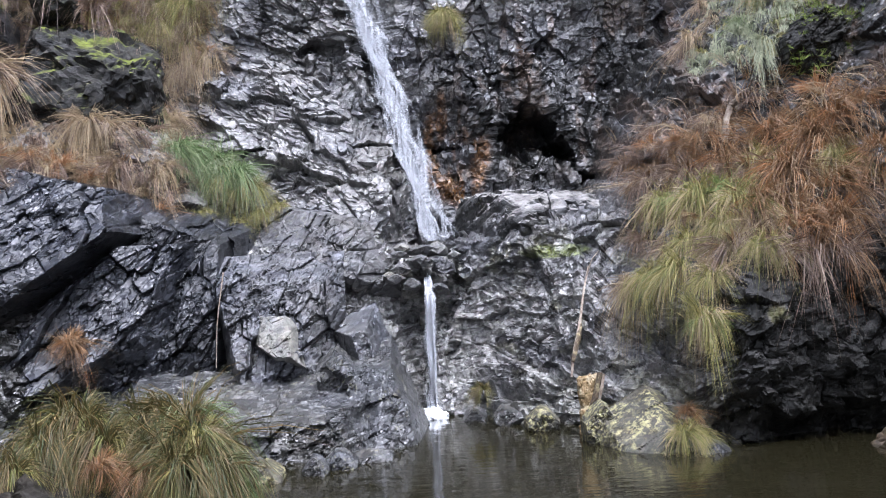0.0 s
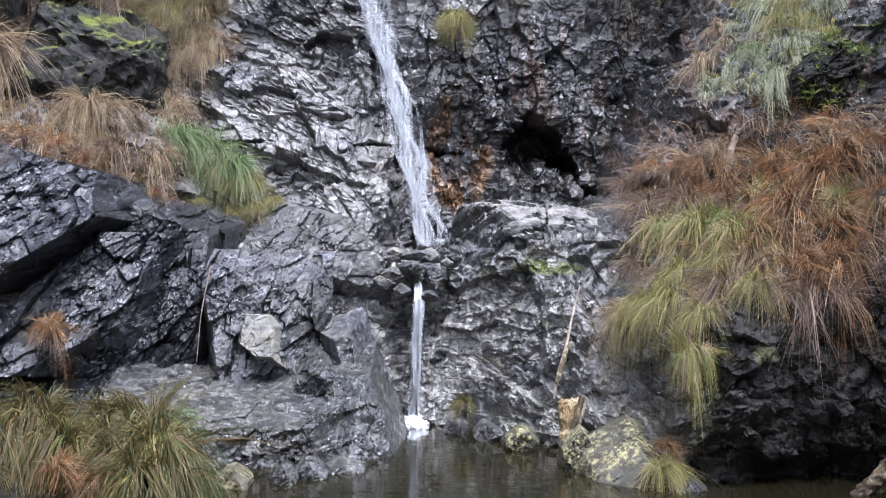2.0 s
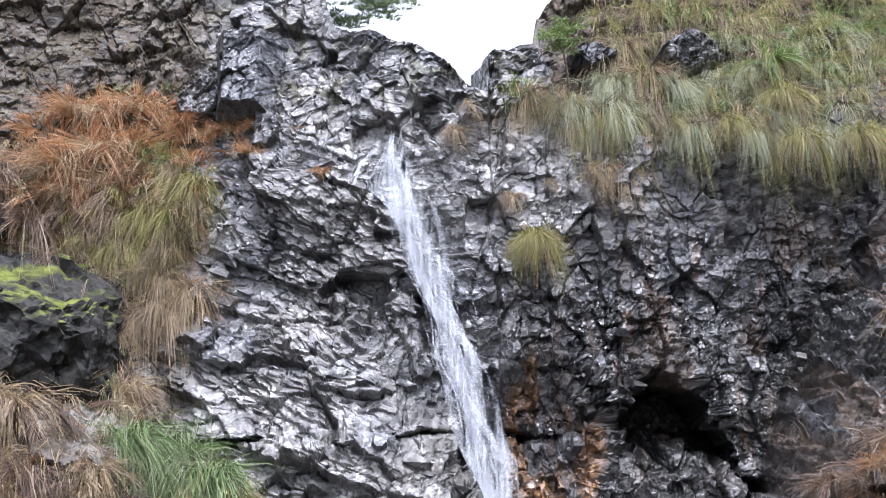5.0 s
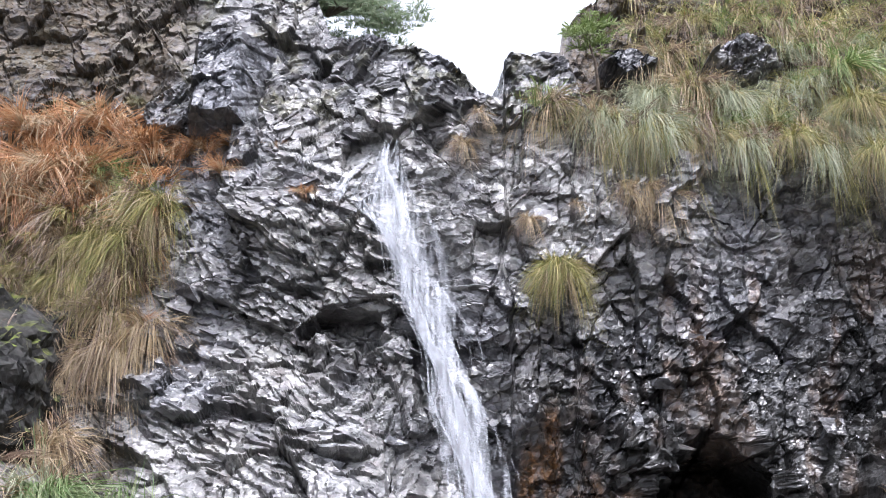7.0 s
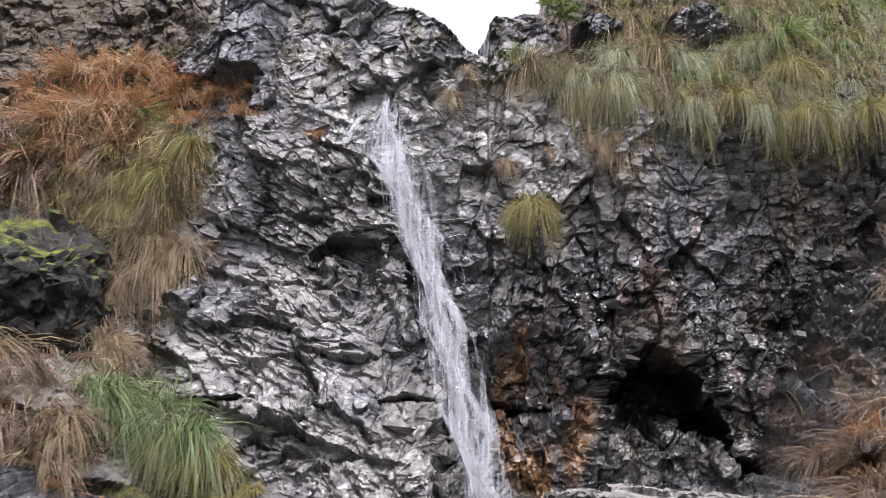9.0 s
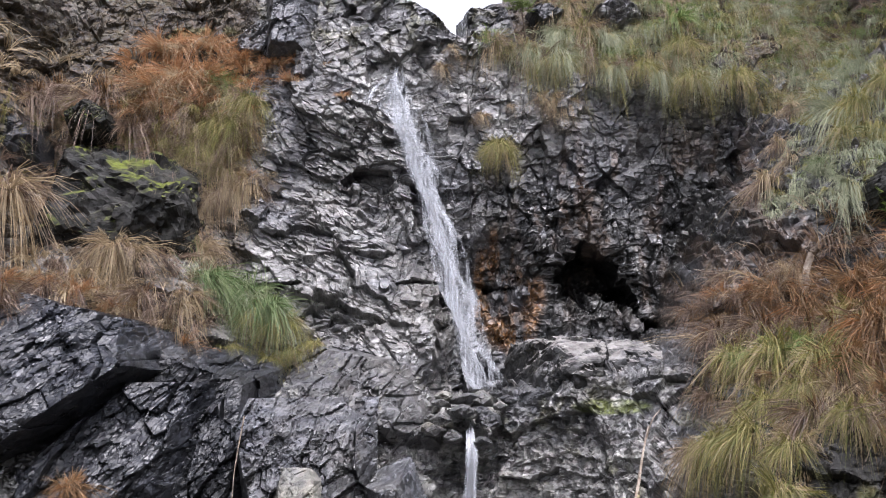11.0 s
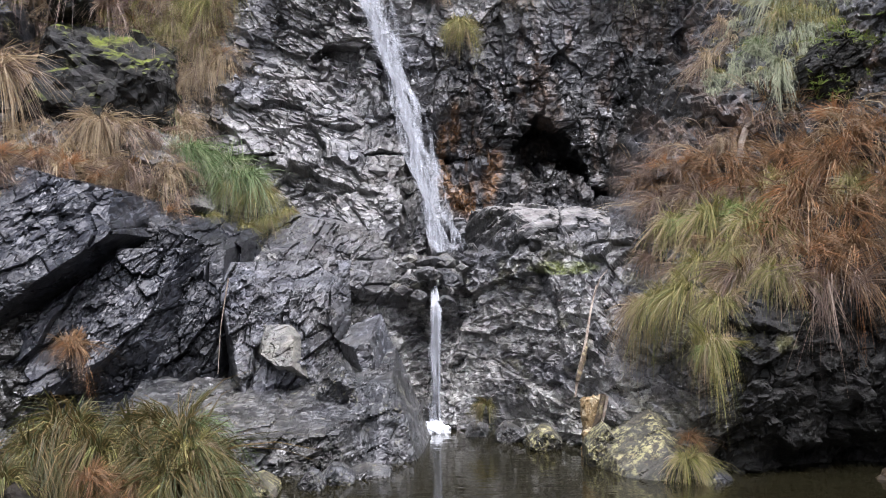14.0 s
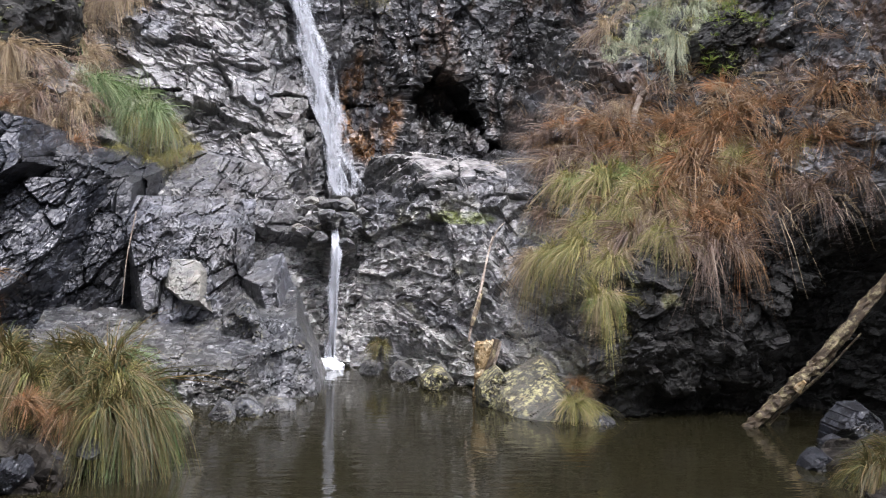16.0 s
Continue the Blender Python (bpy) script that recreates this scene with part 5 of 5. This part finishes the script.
# ---- wood, trees and other single things ----
def wood_material(name, dark, light, patch=None):
    mat, n, l, b = nodes_of(name)
    pos = n.new("ShaderNodeNewGeometry").outputs["Position"]
    grain, spots = noise_node(n, l, 18, 6, 0.65, pos, 0.8), noise_node(n, l, 11, 8, 0.75, pos)
    colour = ramp_node(n, l, grain.outputs[0], ((0.35, dark), (0.65, light))).outputs[0]
    if patch:
        colour = mix_node(n, l, ramp_node(n, l, spots.outputs[0], ((0.50, 0.0), (0.62, 0.85))).outputs[0], colour, patch)
    l.new(colour, b.inputs["Base Color"])
    b.inputs["Roughness"].default_value = 0.75
    bump = n.new("ShaderNodeBump")
    bump.inputs["Distance"].default_value = 0.01
    l.new(spots.outputs[0], bump.inputs["Height"])
    l.new(bump.outputs[0], b.inputs["Normal"])
    return mat


BARK = wood_material("lichened_bark", (0.035, 0.025, 0.016), (0.10, 0.07, 0.04), (0.36, 0.31, 0.17))
PALE_WOOD = wood_material("bleached_wood", (0.22, 0.16, 0.12), (0.46, 0.40, 0.33))
OCHRE_WOOD = wood_material("split_ochre_wood", (0.17, 0.11, 0.045), (0.36, 0.26, 0.13), (0.46, 0.40, 0.27))
TRUNK = wood_material("pine_bark", (0.05, 0.035, 0.025), (0.12, 0.09, 0.06))
NEEDLES = grass_material("pine_needles", ((0.09, 0.14, 0.07), (0.15, 0.20, 0.10), (0.20, 0.24, 0.14)))
SAPLING = grass_material("sapling_needles", ((0.09, 0.14, 0.03), (0.15, 0.20, 0.05), (0.12, 0.17, 0.045)))
LEAF = grass_material("fern_leaf", ((0.08, 0.14, 0.02), (0.15, 0.20, 0.04), (0.22, 0.24, 0.05)))


def tube(name, points, radii, material, seed=0, sides=10, steps=24, knobby=0.15):
    """A bent, tapering round stick through the points."""
    rng = np.random.default_rng(seed)
    pts, t = np.array(points, float), np.linspace(0, 1, len(points))
    s = np.linspace(0, 1, steps)
    c = np.stack([np.interp(s, t, pts[:, i]) for i in range(3)], -1)
    for _ in range(3):
        c[1:-1] = (c[:-2] + 2 * c[1:-1] + c[2:]) / 4
    r = np.interp(s, np.linspace(0, 1, len(radii)), radii)
    d = np.gradient(c, axis=0)
    d /= np.linalg.norm(d, axis=1)[:, None]
    a = np.cross(d, (0.3, 0.9, 0.2))
    a /= np.linalg.norm(a, axis=1)[:, None]
    e = np.cross(d, a)
    ang = np.arange(sides) * 2 * math.pi / sides
    wob = 1 + knobby * rng.normal(0, 0.6, (steps, sides))
    v = c[:, None] + (a[:, None] * np.cos(ang)[None, :, None] + e[:, None] * np.sin(ang)[None, :, None]) * (r[:, None] * wob)[..., None]
    v = np.concatenate([v.reshape(-1, 3), c[:1], c[-1:]])
    i, j = np.meshgrid(np.arange(steps - 1), np.arange(sides), indexing="ij")
    k = (j + 1) % sides
    f = np.stack([i * sides + j, i * sides + k, (i + 1) * sides + k, (i + 1) * sides + j], -1).reshape(-1, 4)
    j, k = np.arange(sides), (np.arange(sides) + 1) % sides
    n = steps * sides
    f = np.concatenate([f, np.stack([k, j, j * 0 + n, j * 0 + n], -1)[:, [0, 1, 2, 2]], np.stack([n - sides + j, n - sides + k, j * 0 + n + 1, j * 0 + n + 1], -1)[:, [0, 1, 2, 2]]])
    me = bpy.data.meshes.new(name)
    me.from_pydata([tuple(q) for q in v.tolist()], [], [tuple(dict.fromkeys(q)) for q in f.tolist()])
    me.materials.append(material)
    return me


log = empty("fallen_log", pose(3.66, 9.58, 0.0), "leaning fallen log with pale lichened bark in the water", "log")
part("trunk", tube("trunk", ((-0.06, 0.05, -0.12), (0.28, -0.02, 0.24), (0.62, -0.1, 0.62), (1.2, -0.2, 1.4), (1.6, -0.25, 2.0)), (0.055, 0.06, 0.062, 0.052, 0.045), BARK, 3, 12, 60, 0.28), log)
part("side_branch", tube("side_branch", ((0.2, 0.1, -0.05), (0.42, 0.05, 0.22), (0.75, 0.05, 0.5), (1.1, 0.1, 0.85)), (0.02, 0.018, 0.014, 0.008), BARK, 4, 7, 24), log)
part("knot", tube("knot", ((0.42, -0.1, 0.36), (0.46, -0.16, 0.44)), (0.05, 0.02), OCHRE_WOOD, 5, 8, 6), log)

stump = empty("broken_stump", pose(1.5, 11.0, 0.0), "split piece of ochre wood leaning on the rock by the water", "stump")
part("split_wood", boulder_mesh("split_wood", (0, 0, 0.3), ((-1, -0.2, -0.22, -0.075, 0, 0.3), (1, -0.3, 0.2, 0.075, 0, 0.3), (0, -1, 0.1, 0, -0.05, 0.3), (0, 1, 0, 0, 0.06, 0.3), (-0.45, 0, 1, 0, 0, 0.56), (-0.3, 0, -1, 0, 0, -0.06)), 71, OCHRE_WOOD, 0.04, 5, 1.4, 3.0, 0.4), stump, m=pose(0.02, 0, 0.3, 0, 12, 0))
part("pale_edge", tube("pale_edge", ((0.17, -0.07, 0.56), (0.13, -0.08, 0.4), (0.08, -0.08, 0.2), (0.0, -0.07, -0.02)), (0.014, 0.02, 0.016, 0.012), PALE_WOOD, 16, 7, 18, 0.3), stump, "bleached broken edge")
part("bark_edge", tube("bark_edge", ((0.13, -0.1, 0.58), (0.06, -0.12, 0.3), (-0.07, -0.1, 0.02)), (0.025, 0.03, 0.015), BARK, 6, 8, 14), stump)

branch = empty("dead_branch", pose(1.43, 11.35, 0.5), "bleached dead branch lying against the rock face", "branch")
part("stem", tube("stem", ((0.0, 0.0, 0.0), (0.03, 0.03, 0.2), (0.13, 0.16, 0.5), (0.2, 0.28, 0.8), (0.28, 0.4, 1.05)), (0.012, 0.016, 0.014, 0.011, 0.006), PALE_WOOD, 7, 9, 30), branch)
part("bark_strip", tube("bark_strip", ((0.02, 0.0, 0.15), (0.1, 0.1, 0.36), (0.14, 0.16, 0.5)), (0.02, 0.03, 0.012), BARK, 8, 7, 14), branch)
part("side_twig", tube("side_twig", ((0.25, 0.35, 0.95), (0.3, 0.3, 1.12), (0.38, 0.32, 1.2)), (0.008, 0.006, 0.003), PALE_WOOD, 9, 6, 10), branch)

stub = empty("branch_stub", pose(3.1, 11.5, 2.85), "short broken branch stub with a dark end in the grass", "branch")
part("stem", tube("stem", ((-0.02, 0, -0.15), (0.0, 0, 0.05), (0.05, -0.02, 0.2)), (0.03, 0.032, 0.03), PALE_WOOD, 10, 9, 12), stub)
part("dark_end", tube("dark_end", ((0.05, -0.02, 0.2), (0.1, -0.04, 0.24)), (0.035, 0.03), TRUNK, 11, 8, 5), stub)

stick = tagged(new("white_stick", tube("white_stick", ((-0.05, 0, -0.08), (0.0, 0, 0.03), (0.07, -0.02, 0.16)), (0.012, 0.012, 0.008), PALE_WOOD, 12, 7, 10)), "short white stick poking from the stony bank", "stick")
stick.matrix_basis = pose(-2.0, 7.6, 0.1)
# the first strand stands in for a thin white trickle down the boulder edge
for i, (x, z, y, dx, dz) in enumerate(((-2.05, 1.2, 12.0, 0.12, 0.95), (-0.42, 2.5, 13.7, -0.1, 0.7))):
    root = tagged(new("pale_strand", tube("pale_strand", ((0, 0, -dz / 2), (dx * 0.3, -0.02, 0), (dx, 0, dz / 2)), (0.004, 0.006, 0.008), PALE_WOOD, 20 + i, 6, 14)), "thin pale strand hanging down a crack", "root", "hanging roots")
    root.matrix_basis = pose(x, y, z)
for i, (x, z, l, dx) in enumerate(((2.5, 2.7, 0.5, -0.3), (2.7, 2.75, 0.45, 0.2), (2.9, 2.9, 0.5, -0.35), (3.3, 2.6, 0.6, 0.25), (3.15, 3.0, 0.4, 0.3), (2.35, 2.5, 0.35, -0.2), (3.6, 3.2, 0.6, 0.4), (-4.0, 4.7, 0.6, 0.25), (-3.4, 5.0, 0.55, -0.2), (-3.1, 5.6, 0.6, 0.3))):
    y = float(broad(np.array([x]), np.array([z]))[0]) - 0.12
    twig = tagged(new("dry_twig", tube("dry_twig", ((0, 0.1, -0.05), (dx * l, -0.08, l * 0.5), (dx * 2 * l, -0.15, l * 0.55)), (0.006, 0.005, 0.002), PALE_WOOD, 30 + i, 5, 12)), "thin dry twig sticking out of the grass", "twig", "dry twigs")
    twig.matrix_basis = pose(x, y, z)


def needle_clumps(name, spots, length, each, material, seed):
    rng = np.random.default_rng(seed)
    vs, fs, total = [], [], 0
    for q in spots:
        v, f = blades(rng, each, length * rng.uniform(0.7, 1.2), 0.05, 1.5, 0.25, 0.006, 0.0, 2)
        vs.append(v + np.array(q))
        fs.append(f + total)
        total += len(v)
    return mesh_np(name, np.concatenate(vs), np.concatenate(fs), material)


def crown_spots(centre, size, count, seed):
    r = np.random.default_rng(seed)
    hubs = r.normal(size=(40, 3))
    hubs = hubs / np.linalg.norm(hubs, axis=1)[:, None] * r.uniform(0.45, 1.05, 40)[:, None]
    q = hubs[r.integers(0, 40, count)] + r.normal(0, (0.13, 0.13, 0.06), (count, 3))
    return q * np.array(size) + np.array(centre), hubs * np.array(size) + np.array(centre)


spots, hubs = crown_spots((0.42, 0, 1.35), (0.74, 0.6, 0.95), 700, 8)
tree = empty("pine_tree", pose(-1.5, 15.6, 6.3), "dark green pine tree behind the skyline of the gorge", "tree")
trunk = part("trunk", tube("trunk", ((0, 0, -0.3), (0.05, 0, 0.8), (0.3, 0, 1.6), (0.4, 0, 2.3)), (0.09, 0.07, 0.05, 0.015), TRUNK, 41, 9, 24), tree)
for i in range(0, 40, 2):
    h = hubs[i]
    part("limb", tube("limb", ((0.2, 0, 0.9 + 0.3 * (h[2] - 0.6)), tuple((np.array((0.25, 0, 1.1)) + h) / 2 + np.array((0, 0, 0.1))), tuple(h)), (0.03, 0.018, 0.006), TRUNK, 50 + i, 6, 12), trunk)
part("crown", needle_clumps("crown", spots, 0.085, 36, NEEDLES, 9), tree)
spots, hubs = crown_spots((-0.04, 0, 0.3), (0.13, 0.12, 0.17), 46, 12)
sapling = empty("pine_sapling", pose(0.8, 13.85, 5.87), "small light-green pine sapling on the brow", "tree")
part("trunk", tube("trunk", ((0.02, 0.05, -0.12), (0.0, 0, 0.1), (-0.06, 0, 0.3)), (0.012, 0.01, 0.004), TRUNK, 43, 7, 12), sapling)
part("crown", needle_clumps("crown", spots, 0.07, 30, SAPLING, 10), sapling)
for i, (x, z) in enumerate(((3.8, 3.75), (3.95, 3.9), (4.25, 3.85), (3.75, 3.42), (4.35, 3.57), (4.0, 3.37), (4.5, 4.0))):
    fern = empty("fern_clump", pose(x, 11.2, z), "small bright green fern growing on mossy rock", "fern", "ferns on the bank rock")
    part("frond", needle_clumps("frond", np.random.default_rng(60 + i).normal(0, 0.07, (9, 3)), 0.09, 14, LEAF, 70 + i), fern)["kind"] = "stuff"

# ---- foam, spray and drops where the falls land ----
foam_mat, n, l, b = nodes_of("white_foam")
b.inputs["Base Color"].default_value, b.inputs["Roughness"].default_value = (0.82, 0.85, 0.88, 1), 0.4


def foam_mesh(name, rx, rz, seed):
    bm = bmesh.new()
    bmesh.ops.create_icosphere(bm, subdivisions=4, radius=1)
    d = np.array([v.co[:] for v in bm.verts])
    tri = np.array([[v.index for v in f.verts] for f in bm.faces])
    bm.free()
    r = 0.65 + 0.6 * value_noise(d[:, 0] * 4 + 9, d[:, 2] * 4 + d[:, 1] * 3 + 9, seed) + 0.25 * value_noise(d[:, 0] * 11 + 9, d[:, 2] * 11 + 9, seed + 1)
    return mesh_np(name, d * r[:, None] * np.array([rx, rx * 0.8, rz]), tri, foam_mat, True)


foam = empty("foam_mound", pose(0.12, 12.7, 0.0), "white foam where the lower fall meets the pool", "foam")
for i, (x, y, z, s) in enumerate(((0, 0, 0.02, 0.10), (-0.08, -0.03, 0.0, 0.07), (0.09, -0.02, 0.0, 0.07), (0.02, -0.08, 0.0, 0.06), (0.0, 0.05, 0.08, 0.06))):
    part("foam_lump", foam_mesh("foam_lump", s * 1.0, s * 0.95, 5 + 3 * i), foam, m=pose(x, y, z))


# ---- loose blocks and flakes that stand out of the cliff ----
def block_mesh(seed):
    r = np.random.default_rng(seed)
    c = np.array([[x, y, z] for x in (-1, 1) for y in (-1, 1) for z in (-1, 1)], float) * r.uniform(0.35, 1.0, (8, 3))
    f = [(0, 1, 3), (0, 3, 2), (4, 6, 7), (4, 7, 5), (0, 4, 5), (0, 5, 1), (2, 3, 7), (2, 7, 6), (0, 2, 6), (0, 6, 4), (1, 5, 7), (1, 7, 3)]
    return mesh_np("rock_block", c, f, ROCK)


BLOCKS = [block_mesh(s) for s in range(10)]
r = np.random.default_rng(77)
made = 0
while made < 280:
    x, z = r.uniform(-2.6, 3.0), r.uniform(1.9, 6.0)
    if z > skyline(np.array([x]))[0] - 0.1 or (x > 0.4 and z > 5.3) or (x > 2.3 and z < 3.4) or (1.0 < x < 2.1 and 2.5 < z < 3.5):
        continue
    left = x < -0.3 * (z - 3.6)
    size = r.uniform(0.025, 0.07) if r.uniform() < 0.8 else r.uniform(0.07, 0.11)
    y = float(surface(np.array([x]), np.array([z]))[0])
    dims = (size * r.uniform(1.2, 2.2), size * 1.2, size * r.uniform(0.35, 0.7)) if left else (size * r.uniform(0.7, 1.2), size, size * r.uniform(0.6, 1.4))
    turn = pose(x, y + size * 0.7, z, r.uniform(-40, 20), r.uniform(10, 40) if left else r.uniform(-15, 15), r.uniform(-30, 30))
    part("rock_block", BLOCKS[r.integers(0, 10)], cliff, m=turn @ Matrix.Diagonal((*dims, 1)))
    made += 1
